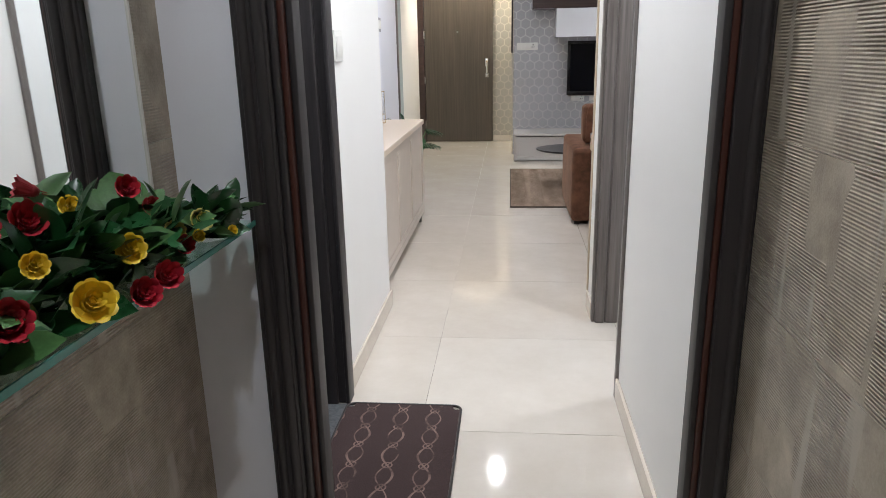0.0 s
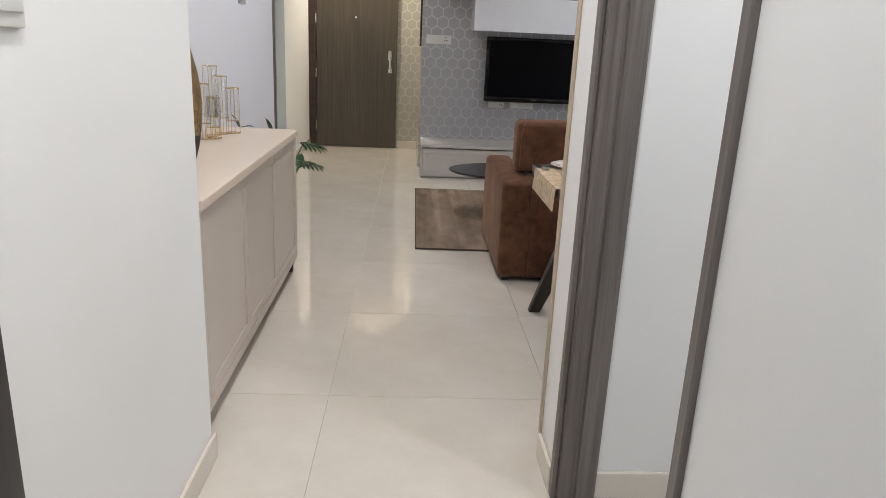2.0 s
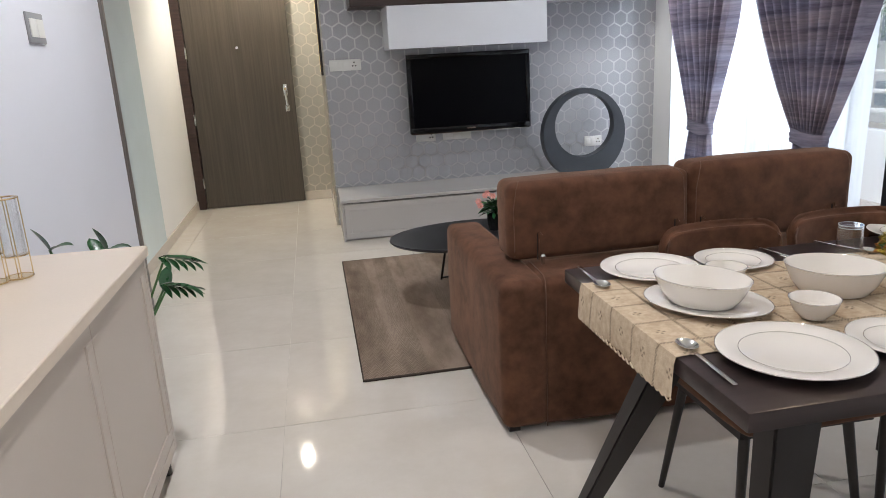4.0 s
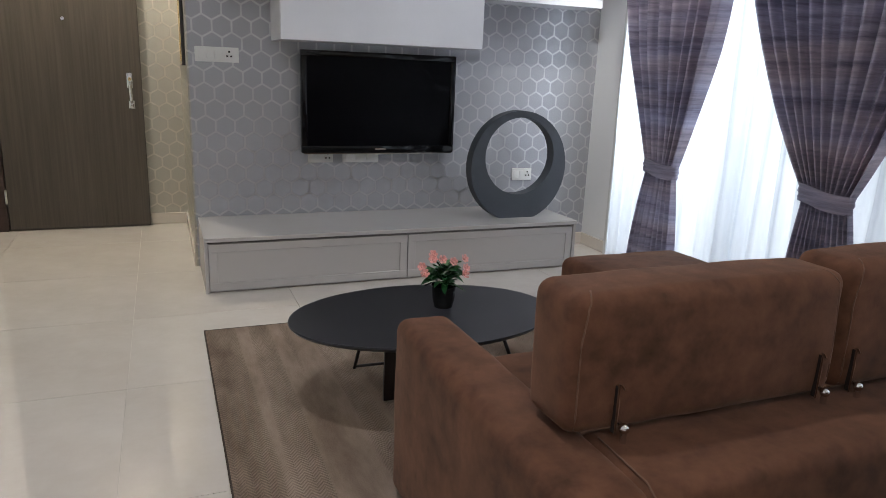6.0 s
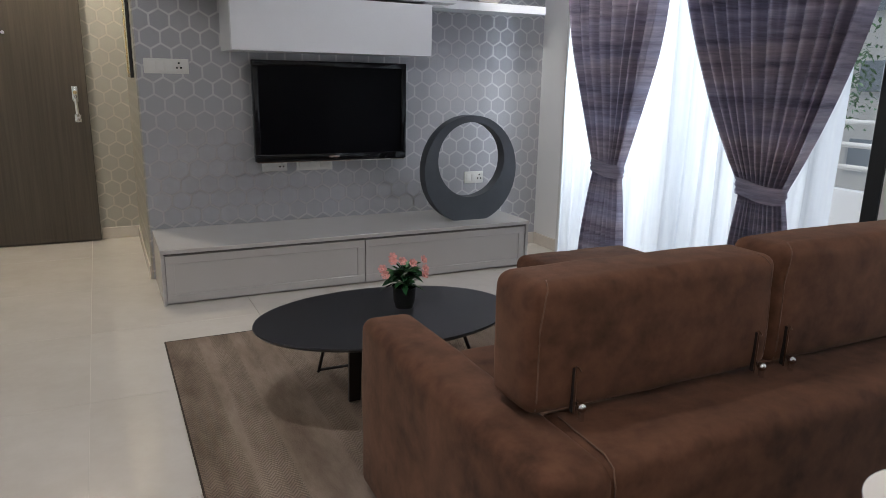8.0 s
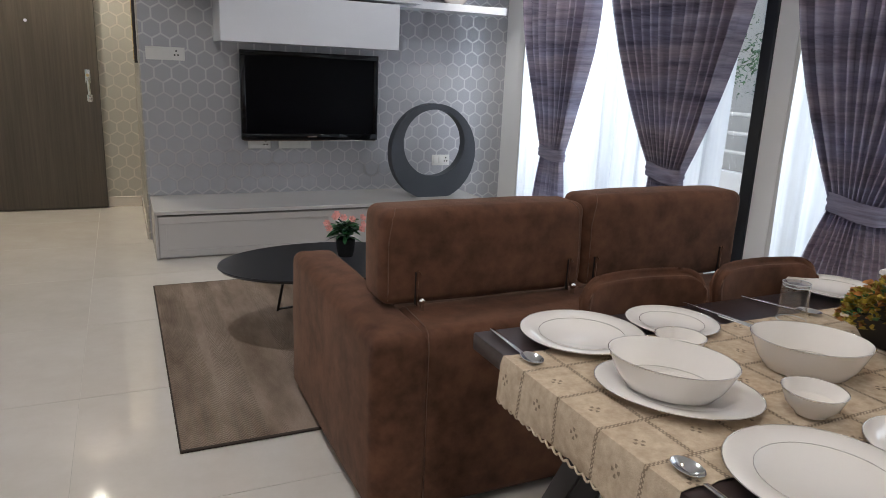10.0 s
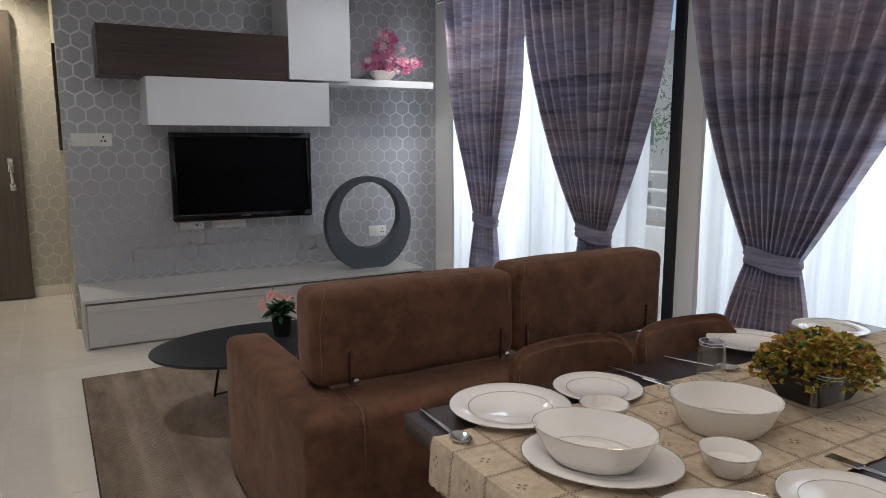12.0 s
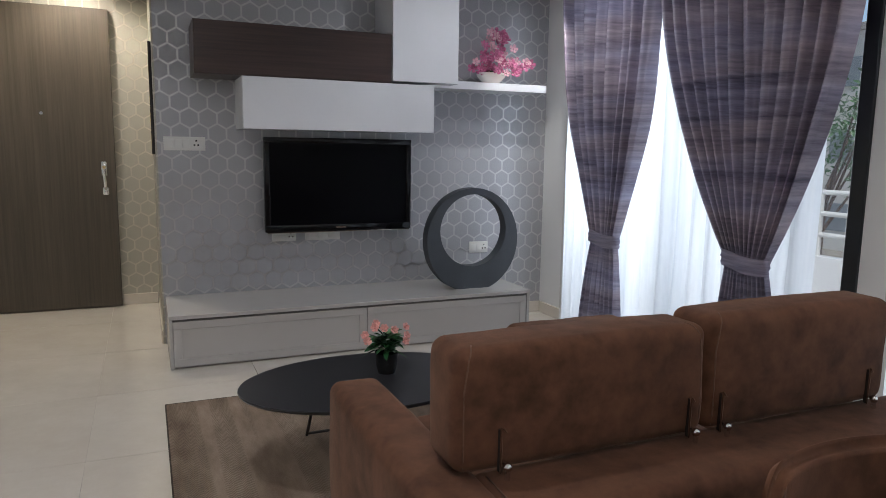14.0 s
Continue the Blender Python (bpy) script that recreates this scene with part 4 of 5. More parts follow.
def wall_cabinet(x0, x1, yf, z0, z1, material, label, splits=()):
    t = thing("wall_cabinet", (x0 + x1) / 2, 10.2, z0, label, "cabinet")
    part("carcass", boxed(x0, x1, yf + 0.02, 10.399, z0, z1, 0.001, 1), material, t)
    xs = [x0, *splits, x1]
    for a, b in zip(xs, xs[1:]):
        part("door", boxed(a + 0.001, b - 0.001, yf, yf + 0.019, z0 + 0.001, z1 - 0.001, 0.0015, 1), material, t)
    return t


wall_cabinet(0.713, 1.928, 10.03, 1.363, 1.669, M_WHITE, "white gloss wall cabinet above television")
wall_cabinet(0.450, 1.637, 10.035, 1.671, 1.972, M_WENGE, "dark wenge laminate wall cabinet")
wall_cabinet(1.639, 2.095, 10.025, 1.684, 2.40, M_WHITE, "tall white gloss wall cabinet")
ws = thing("wall_shelf", 2.45, 10.3, 1.71, "white floating wall shelf", "shelf")
part("board", boxed(1.932, 2.85, 10.16, 10.399, 1.668, 1.72, 0.002, 1), M_WHITE, ws)


def ring_ornament(cx, cy, z0, R):
    t = thing("ring_ornament", cx, cy, z0, "blue-grey crescent ring sculpture on cabinet", "ornament")
    bm = bmesh.new()
    n = 96
    rz = R * 1.05
    zo, zi, r = z0 - 0.024 + rz, z0 + 0.401, R * 0.724
    d = 0.042
    loops = []
    for y in (cy - d, cy + d):
        o = []
        for i in range(n):
            a = 2 * math.pi * i / n
            o.append((cx + R * math.cos(a), max(z0, zo + rz * math.sin(a))))
        w = [(cx + r * math.cos(2 * math.pi * i / n), zi + r * math.sin(2 * math.pi * i / n)) for i in range(n)]
        loops.append(([bm.verts.new((p[0], y, p[1])) for p in o], [bm.verts.new((p[0], y, p[1])) for p in w]))
    (of, wf), (ob_, wb) = loops
    for i in range(n):
        j = (i + 1) % n
        bm.faces.new((of[i], of[j], wf[j], wf[i]))
        bm.faces.new((ob_[j], ob_[i], wb[i], wb[j]))
        bm.faces.new((of[j], of[i], ob_[i], ob_[j]))
        bm.faces.new((wf[i], wf[j], wb[j], wb[i]))
    bmesh.ops.remove_doubles(bm, verts=bm.verts, dist=0.0001)
    bmesh.ops.recalc_face_normals(bm, faces=bm.faces)
    part("ring", bm, M_RING, t)


ring_ornament(2.213, 10.03, 0.312, 0.340)


def orchid_bowl():
    t = thing("orchid_arrangement", 2.47, 10.28, 1.72, "pink orchids in white bowl on wall shelf", "flowers")
    part("bowl", lathe([(0, 0.0), (0.055, 0.0), (0.105, 0.05), (0.112, 0.075), (0.106, 0.075), (0.09, 0.045), (0, 0.02)], 32, 1, 0.8, (2.46, 10.27, 1.72)), M_CHINA, t)
    random.seed(11)
    mats = (M_ORCHID, M_PALEPINK, M_ORCHID)
    for s in range(3):
        cx = (2.43, 2.50, 2.62)[s]
        for i in range((20, 25, 17)[s]):
            u = random.random()
            x = cx + random.gauss(0, 0.055) + (0.05 * u if s == 2 else 0)
            z = 1.808 + u * (0.12, 0.29, 0.10)[s] - (0.03 if s == 2 else 0)
            b = bmesh.new()
            petal_cup(b, (x, 10.22 + random.uniform(-0.05, 0.06), z), (random.uniform(-0.7, 0.4), -1, random.uniform(-0.2, 0.6)), random.uniform(0.028, 0.041), 5, 2, 0.95)
            part("bloom", b, random.choice(mats), t)
    bm = bmesh.new()
    for i in range(16):
        leaf_into(bm, (2.47 + random.uniform(-0.06, 0.1), 10.27, 1.788), (random.uniform(-1, 1), random.uniform(-0.8, 0.2), random.uniform(0.1, 0.9)), random.uniform(0.08, 0.16), 0.03, 0.4)
    part("leaves", bm, M_LEAF2, t)


orchid_bowl()

# ---------------- window side ----------------
win = setting("window_1", boxed(2.985, 3.165, 7.765, 7.835, 0.0, 2.42, 0.003, 1), M_ALU, "dark aluminium sliding balcony window", "window")
part("window_frame", boxed(3.0, 3.15, 7.835, 10.06, 2.36, 2.42), M_ALU, win)
part("window_frame", boxed(3.06, 3.13, 9.0, 9.06, 0.05, 2.36), M_PALEALU, win)
part("window_frame", boxed(3.03, 3.14, 7.835, 10.06, 0.0, 0.05), M_PALEALU, win)
part("window_frame", boxed(2.965, 3.15, 10.03, 10.06, 0.0, 2.42, 0.002, 1), M_PALEALU, win)
for a, b in ((7.835, 9.0), (9.06, 10.03)):
    pane = part("pane", boxed(3.09, 3.096, a, b, 0.05, 2.36), M_GLASS, win)
    pane.visible_shadow = False
win2 = setting("window_2", boxed(3.0, 3.15, 7.58, 7.64, 0.0, 2.42, 0.003, 1), M_PALEALU, "pale framed balcony window", "window")
part("window_frame", boxed(3.0, 3.15, 5.45, 5.50, 0, 2.42), M_PALEALU, win2)
part("window_frame", boxed(3.04, 3.12, 6.45, 6.52, 0.05, 2.36), M_PALEALU, win2)
part("window_frame", boxed(3.04, 3.12, 5.5, 7.58, 2.36, 2.42), M_PALEALU, win2)
part("window_frame", boxed(3.04, 3.12, 5.5, 7.58, 0.0, 0.05), M_PALEALU, win2)
for a, b in ((5.5, 6.45), (6.52, 7.58)):
    pane = part("pane", boxed(3.08, 3.086, a, b, 0.05, 2.36), M_GLASS, win2)
    pane.visible_shadow = False


def pleated(y_lo, y_hi, top, bottom, folds, amp, xm, seed, cols, rows):
    """A hanging sheet in folds; y_lo and y_hi give its two edges at a height."""
    bm = bmesh.new()
    grid = []
    for r in range(rows + 1):
        z = bottom + (top - bottom) * r / rows
        a, b = y_lo(z), y_hi(z)
        row = []
        for c in range(cols + 1):
            w = c / cols
            ph = 2 * math.pi * folds * w
            u = w + 0.016 * math.sin(9 * w + seed) + 0.004 * math.sin(3 * z + 17 * w)
            am = amp(z) * (0.75 + 0.35 * noise.noise(Vector((u * 7, seed, z * 0.8))))
            sharp = 2 * abs(math.sin(ph / 2)) ** 0.6 - 1.2 + 0.2 * math.sin(2 * ph + 1.1 + 2 * noise.noise(Vector((u * 5, seed + 4, z))))
            x = xm - am * sharp + 0.012 * noise.noise(Vector((u * 3, z * 1.6, seed)))
            row.append(bm.verts.new((x, a + (b - a) * u + 0.25 * am * math.cos(ph), z)))
        grid.append(row)
    for p, q in zip(grid, grid[1:]):
        for c in range(cols):
            bm.faces.new((p[c], p[c + 1], q[c + 1], q[c]))
    return bm


TOP = 2.37


def curtain(y0, y1, t0, t1, b0, b1, folds, seed, TIE, swell=2.0):
    t = thing("curtain", 2.86, (t0 + t1) / 2, 0.02, "mauve-grey pleated curtain gathered with a tie-back", "curtain", "curtains along the windows")

    def edge(top_y, tie_y, bot_y, p):
        def f(z):
            if z >= TIE:
                s = (z - TIE) / (TOP - TIE)
                return tie_y + (top_y - tie_y) * (1 - (1 - s) ** p)
            s = (TIE - z) / TIE
            return tie_y + (bot_y - tie_y) * (1 - (1 - s) ** 1.6)
        return f

    def amp(z):
        if z >= TIE:
            s = (z - TIE) / (TOP - TIE)
            return 0.034 + 0.044 * min(1, s * 2.5)
        return 0.018 + 0.012 * min(1, (TIE - z) / 0.5)
    cloth = part("cloth", pleated(edge(y0, t0, b0, swell), edge(y1, t1, b1, 1.75), TOP, 0.02, folds, amp, 2.86, seed, folds * 16, 64), M_CURTAIN, t, angle=180)
    cy, hw = (t0 + t1) / 2, (t1 - t0) / 2 + 0.012
    bm = bmesh.new()
    rows = []
    for k in range(7):
        z = TIE - 0.042 + 0.084 * k / 6
        fl = 0.004 * math.sin(k * 2.4)
        rows.append([bm.verts.new((2.86 + (0.060 + fl) * math.cos(a) + 0.003 * math.sin(7 * a + k), cy + (hw + fl) * math.sin(a), z + 0.014 * math.sin(a) + 0.004 * math.sin(3 * a + k))) for a in np.linspace(0, 2 * math.pi, 41)[:-1]])
    for p, q in zip(rows, rows[1:]):
        for c in range(40):
            bm.faces.new((p[c], p[(c + 1) % 40], q[(c + 1) % 40], q[c]))
    part("tie_back", bm, M_CURTAIN, t, angle=180)
    return t


curtain(8.98, 9.96, 9.275, 9.54, 9.20, 9.66, 8, 1.0, 0.71)
curtain(7.74, 9.03, 8.13, 8.39, 8.02, 8.46, 12, 2.6, 0.735)
curtain(6.34, 7.67, 6.975, 7.23, 6.86, 7.42, 13, 4.1, 0.75, 1.55)


def sheer(y0, y1, folds, seed):
    t = thing("sheer_curtain", 2.95, (y0 + y1) / 2, 0.02, "translucent white sheer curtain in soft folds", "curtain", "sheers along the windows")
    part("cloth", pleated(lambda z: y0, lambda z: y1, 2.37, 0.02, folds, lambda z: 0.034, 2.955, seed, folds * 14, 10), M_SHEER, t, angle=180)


sheer(7.95, 10.025, 15, 0.4)
sheer(6.55, 7.57, 8, 5.2)
sheer(5.5, 6.52, 8, 6.2)
rodt = thing("curtain_rod", 2.86, 8.0, 2.35, "thin metal curtain rod with wall brackets", "curtain rod")
part("rod", rod(bmesh.new(), (2.865, 5.4, 2.325), (2.865, 10.12, 2.325), 0.011), M_CHROME, rodt)
for y in (10.10, 7.72, 5.45):
    bm = rod(bmesh.new(), (2.865, y, 2.325), (3.0, y, 2.325), 0.008)
    box(bm, 2.99, 3.0, y - 0.02, y + 0.02, 2.29, 2.36)
    part("bracket", bm, M_CHROME, rodt)
part("finial", rod(bmesh.new(), (2.865, 10.12, 2.325), (2.865, 10.16, 2.325), 0.018, 0.010), M_CHROME, rodt)

# balcony and outdoors
M_CONC = mat("balcony_floor_tile", (0.36, 0.33, 0.30), 0.5, var=0.1)
setting("balcony", boxed(3.15, 4.6, 4.6, 11.6, -0.15, -0.02), M_CONC, "tiled balcony floor outside the windows", "balcony")
par = setting("balcony_parapet", boxed(4.5, 4.6, 4.6, 11.6, -0.02, 0.55), M_WALL, "white balcony parapet with steel rails", "railing")
for z in (0.7, 0.85, 1.0):
    part("rail", rod(bmesh.new(), (4.55, 4.6, z), (4.55, 11.6, z), 0.018), M_PALEALU, par)
for y in (5.0, 6.4, 7.8, 9.2, 10.6):
    part("post", rod(bmesh.new(), (4.55, y, 0.5), (4.55, y, 1.02), 0.02), M_PALEALU, par)
setting("ground", boxed(4.7, 900, -700, 800, -3.3, -3.2), mat("dusty_ground", (0.28, 0.26, 0.22), 0.9, var=0.2, scale=0.5), "dusty ground outside the building", "ground")


M_FARPANE = mat("dusty_window_pane", (0.22, 0.25, 0.27), 0.25, var=0.2, scale=2)


def far_house(x, y, w, h, floors, cols):
    t = thing("apartment_house", x, y, -3.2, "pale plastered apartment house with rows of windows", "house", "houses outside")
    part("wall", boxed(x, x + 8, y - w / 2, y + w / 2, -3.2, h - 3.2), mat("pale_plaster", (0.62, 0.60, 0.55), 0.8, var=0.08, scale=1), t)
    part("roof", boxed(x - 0.3, x + 8.3, y - w / 2 - 0.3, y + w / 2 + 0.3, h - 3.2, h - 2.9), M_CONC, t)
    for i in range(floors):
        for j in range(cols):
            yy, zz = y - w / 2 + (j + 0.5) * w / cols, -3.2 + (i + 0.45) * h / floors
            part("window", boxed(x - 0.06, x, yy - 0.6, yy + 0.6, zz - 0.6, zz + 0.7), M_FARPANE, t)


far_house(24, 6.0, 14, 12, 4, 5)
far_house(30, 30.0, 18, 10, 3, 6)


def tree(x, y, h, seed):
    t = thing("tree", x, y, -3.2, "leafy green tree beyond the balcony", "tree", "trees outside")
    random.seed(seed)
    bm = rod(bmesh.new(), (x, y, -3.2), (x + 0.1, y, -3.2 + h * 0.55), 0.16, 0.08)
    tips = []
    for i in range(9):
        a = random.uniform(0, 6.28)
        e = (x + math.cos(a) * random.uniform(0.6, 1.5), y + math.sin(a) * random.uniform(0.6, 1.6), -3.2 + h * random.uniform(0.6, 0.95))
        rod(bm, (x + 0.05, y, -3.2 + h * random.uniform(0.35, 0.55)), e, 0.05, 0.015, 6)
        tips.append(e)
    part("trunk", bm, mat("grey_bark", (0.12, 0.09, 0.07), 0.9, var=0.3, scale=12), t)
    bm = bmesh.new()
    for e in tips:
        for k in range(130):
            p = Vector(e) + Vector((random.gauss(0, 0.4), random.gauss(0, 0.4), random.gauss(0, 0.35)))
            leaf_into(bm, p, (random.uniform(-1, 1), random.uniform(-1, 1), random.uniform(-0.6, 0.5)), random.uniform(0.12, 0.2), 0.07, 0.3, random.uniform(-1, 1), 2)
    part("crown", bm, M_LEAF2, t)


tree(15.0, 17.5, 6.4, 3)
tree(19.5, 25.5, 7.4, 5)
tree(13.0, 24.0, 6.4, 9)

# ---------------- sofa ----------------
M_SEAM = mat("tan_seam", (0.135, 0.070, 0.044), 0.8, var=0.25, scale=60)
M_SLITSHADE = mat("dark_brown_slit_shade", (0.016, 0.008, 0.005), 0.9, var=0.2)
sofa = thing("sofa", 1.5, 7.6, 0, "brown suede corner sofa with loose back cushions and chaise", "sofa")
part("base", soft_box(0.815, 1.775, 7.03, 7.75, 0.03, 0.28, 0.03, 0.004, 4), M_SUEDE, sofa)
part("seat_cushion", soft_box(0.815, 1.770, 7.06, 7.76, 0.28, 0.410, 0.045, 0.012), M_SUEDE, sofa)
part("back_rail", soft_box(0.79, 2.40, 6.806, 7.055, 0.025, 0.560, 0.032, 0.004, 8), M_SUEDE, sofa)
part("armrest", soft_box(0.652, 0.818, 6.808, 7.76, 0.025, 0.555, 0.034, 0.007, 8), M_SUEDE, sofa)
part("chaise_base", soft_box(1.782, 2.42, 7.06, 8.70, 0.03, 0.23, 0.03, 0.004, 4), M_SUEDE, sofa)
part("chaise_cushion", soft_box(1.775, 2.43, 7.06, 8.72, 0.23, 0.412, 0.045, 0.012), M_SUEDE, sofa)
part("stitching", tube_along([(0.804, 6.803, 0.03), (0.804, 6.801, 0.52), (0.806, 6.813, 0.553), (0.810, 6.845, 0.564), (0.816, 7.0, 0.564)], 0.002), M_SEAM, sofa)
for x0, x1, zt in ((0.738, 1.413, 0.848), (1.420, 2.076, 0.864)):
    body = soft_box(x0, x1, 6.995, 7.15, 0.574, zt, 0.030, 0.006, 12)
    hull = BVHTree.FromBMesh(body)
    cu = part("back_cushion", body, M_SUEDE, sofa)
    o = 0.020
    loop = [(x0 + o, 6.996, 0.585), (x0 + o * 0.9, 6.994, zt - 0.09), (x0 + o * 1.5, 7.003, zt - 0.022), (x0 + 0.05, 7.03, zt + 0.002), ((x0 + x1) / 2, 7.05, zt + 0.012), (x1 - 0.05, 7.03, zt + 0.002), (x1 - o * 1.5, 7.003, zt - 0.022), (x1 - o, 6.994, zt - 0.09), (x1 - o, 6.996, 0.585)]
    for run in (loop[:4], loop[5:]):
        fine = [Vector(p).lerp(Vector(q), k / 6) for p, q in zip(run, run[1:]) for k in range(6)]
        part("piping", tube_along([hull.find_nearest(p)[0] for p in fine], 0.0019), M_SEAM, cu)
    for x in ((x0 + 0.114, x1 - 0.044) if x0 < 1 else (x0 + 0.05, x1 - 0.07)):
        # thin dark strip paints the shade inside the cushion's crease
        part("slot", boxed(x - 0.0145, x - 0.0125, 6.985, 6.995, 0.575, 0.672, 0.001, 1), M_SLITSHADE, cu)
        part("slot_flap", tube_along([(x - 0.010, 6.986, 0.572), (x - 0.009, 6.984, 0.64), (x - 0.011, 6.985, 0.676), (x - 0.004, 6.986, 0.672), (x + 0.004, 6.987, 0.662)], 0.0022), M_SUEDE, cu)
        bm = rod(bmesh.new(), (x, 6.973, 0.535), (x, 6.973, 0.588), 0.0065)
        bmesh.ops.create_uvsphere(bm, u_segments=12, v_segments=8, radius=0.0105, matrix=Matrix.Translation((x, 6.973, 0.590)))
        rod(bm, (x, 6.973, 0.590), (x, 7.0, 0.596), 0.005)
        part("support_pin", bm, M_CHROME, sofa, "small chrome cushion pin")
for x, y in ((0.70, 6.87), (2.34, 6.87), (0.70, 7.70), (2.34, 8.62), (1.84, 8.62)):
    part("foot", boxed(x - 0.02, x + 0.02, y - 0.02, y + 0.02, 0.0, 0.03), M_LEG, sofa)

rug = thing("rug", 1.2, 8.3, 0, "greyish brown woven rug with chevron bands", "rug")
part("weave", boxed(0.213, 2.42, 7.396, 9.240, 0.0, 0.011, 0.003, 1), M_RUG, rug)
part("binding", tube_along([(0.212, 7.395, 0.006), (2.421, 7.395, 0.006), (2.421, 9.241, 0.006), (0.212, 9.241, 0.006)], 0.006, 6, True), mat("dark_brown_binding", (0.05, 0.035, 0.025), 0.9, var=0.2), rug)

ct = thing("coffee_table", 0.96, 8.3, 0.011, "dark slate oval coffee table on thin metal legs", "table")
part("tabletop", lathe([(0, 0.342), (0.478, 0.342), (0.492, 0.347), (0.500, 0.356), (0.498, 0.361), (0, 0.361)], 72, 1.0, 0.665, (0.945, 8.285, 0)), M_OVAL, ct)
part("leg", prism([(0.80, 0.011), (0.845, 0.011), (0.86, 0.343), (0.805, 0.343)], "y", 8.31, 8.325), M_LEG, ct)
for p in ((0.77, 8.63), (1.30, 8.10)):
    tp = (0.80, 8.50) if p[0] < 1 else (1.20, 8.2)
    bm = rod(bmesh.new(), (*p, 0.011), (*tp, 0.343), 0.007)
    part("leg", bm, M_LEG, ct)
part("brace", rod(bmesh.new(), (0.77, 8.63, 0.02), (0.93, 8.47, 0.09), 0.006), M_LEG, ct)
part("brace", rod(bmesh.new(), (0.93, 8.47, 0.09), (1.20, 8.45, 0.343), 0.006), M_LEG, ct)


def pot_plant(x, y, z):
    t = thing("flower_pot", x, y, z, "small black pot of pink artificial flowers", "flowers")
    part("pot", lathe([(0, 0), (0.034, 0), (0.042, 0.03), (0.045, 0.075), (0.047, 0.085), (0.042, 0.085), (0.040, 0.07), (0, 0.068)], 28, 1, 1, (x, y, z)), mat("gloss_black_pot", (0.008, 0.008, 0.008), 0.12, var=0, bumps=0), t)
    random.seed(21)
    bm, bm2 = bmesh.new(), bmesh.new()
    for i in range(70):
        a = random.uniform(0, 6.28)
        leaf_into(bm if i % 3 else bm2, (x + 0.015 * math.cos(a), y + 0.015 * math.sin(a), z + 0.085 + random.uniform(0, 0.07)), (math.cos(a), math.sin(a), random.uniform(-0.1, 1.3)), random.uniform(0.05, 0.095), 0.026, 0.3, random.uniform(-0.6, 0.6))
    part("leaves", bm, M_LEAF, t)
    part("young_leaves", bm2, M_LEAF2, t)
    for dx, dy, dz in ((-0.085, -0.02, 0.14), (-0.06, -0.03, 0.195), (-0.015, -0.01, 0.185), (0.02, -0.03, 0.18), (0.075, -0.02, 0.15), (0.085, 0.02, 0.175), (-0.03, 0.05, 0.19), (0.06, -0.05, 0.135), (-0.09, 0.0, 0.16)):
        b = bmesh.new()
        petal_cup(b, (x + dx, y + dy, z + dz), (dx * 4, -0.8, 0.5), 0.021, 6, 2, 0.8)
        part("bloom", b, M_PINK, t)


pot_plant(1.035, 8.33, 0.361)
# ---------------- dining table and what lies on it ----------------
TZ = 0.720
tbl = thing("dining_table", 1.55, 6.05, 0, "dark wenge dining table on splayed legs", "table")
part("tabletop", boxed(0.722, 2.24, 5.60, 6.405, TZ - 0.036, TZ, 0.004, 2), M_TABLE, tbl)
part("apron", boxed(0.92, 2.04, 5.75, 6.25, TZ - 0.09, TZ - 0.036, 0.003, 1), M_LEG, tbl)


def splayed_leg(x, y, fx, fy):
    bm = bmesh.new()
    w = 0.036
    top = [bm.verts.new((x + a * w * 1.5, y + b * w, TZ - 0.036)) for a, b in ((-1, -1), (1, -1), (1, 1), (-1, 1))]
    bot = [bm.verts.new((fx + a * w * 0.75, fy + b * w * 0.6, 0.0)) for a, b in ((-1, -1), (1, -1), (1, 1), (-1, 1))]
    bm.faces.new(top)
    bm.faces.new(bot[::-1])
    for i in range(4):
        bm.faces.new((bot[i], bot[(i + 1) % 4], top[(i + 1) % 4], top[i]))
    bmesh.ops.recalc_face_normals(bm, faces=bm.faces)
    bmesh.ops.bevel(bm, geom=list(bm.edges), offset=0.004, segments=2, affect="EDGES")
    part("leg", bm, M_LEG, tbl)


splayed_leg(0.975, 6.17, 0.785, 6.40)
splayed_leg(0.975, 5.83, 0.785, 5.62)
splayed_leg(1.99, 6.17, 2.19, 6.40)
splayed_leg(1.99, 5.83, 2.19, 5.62)


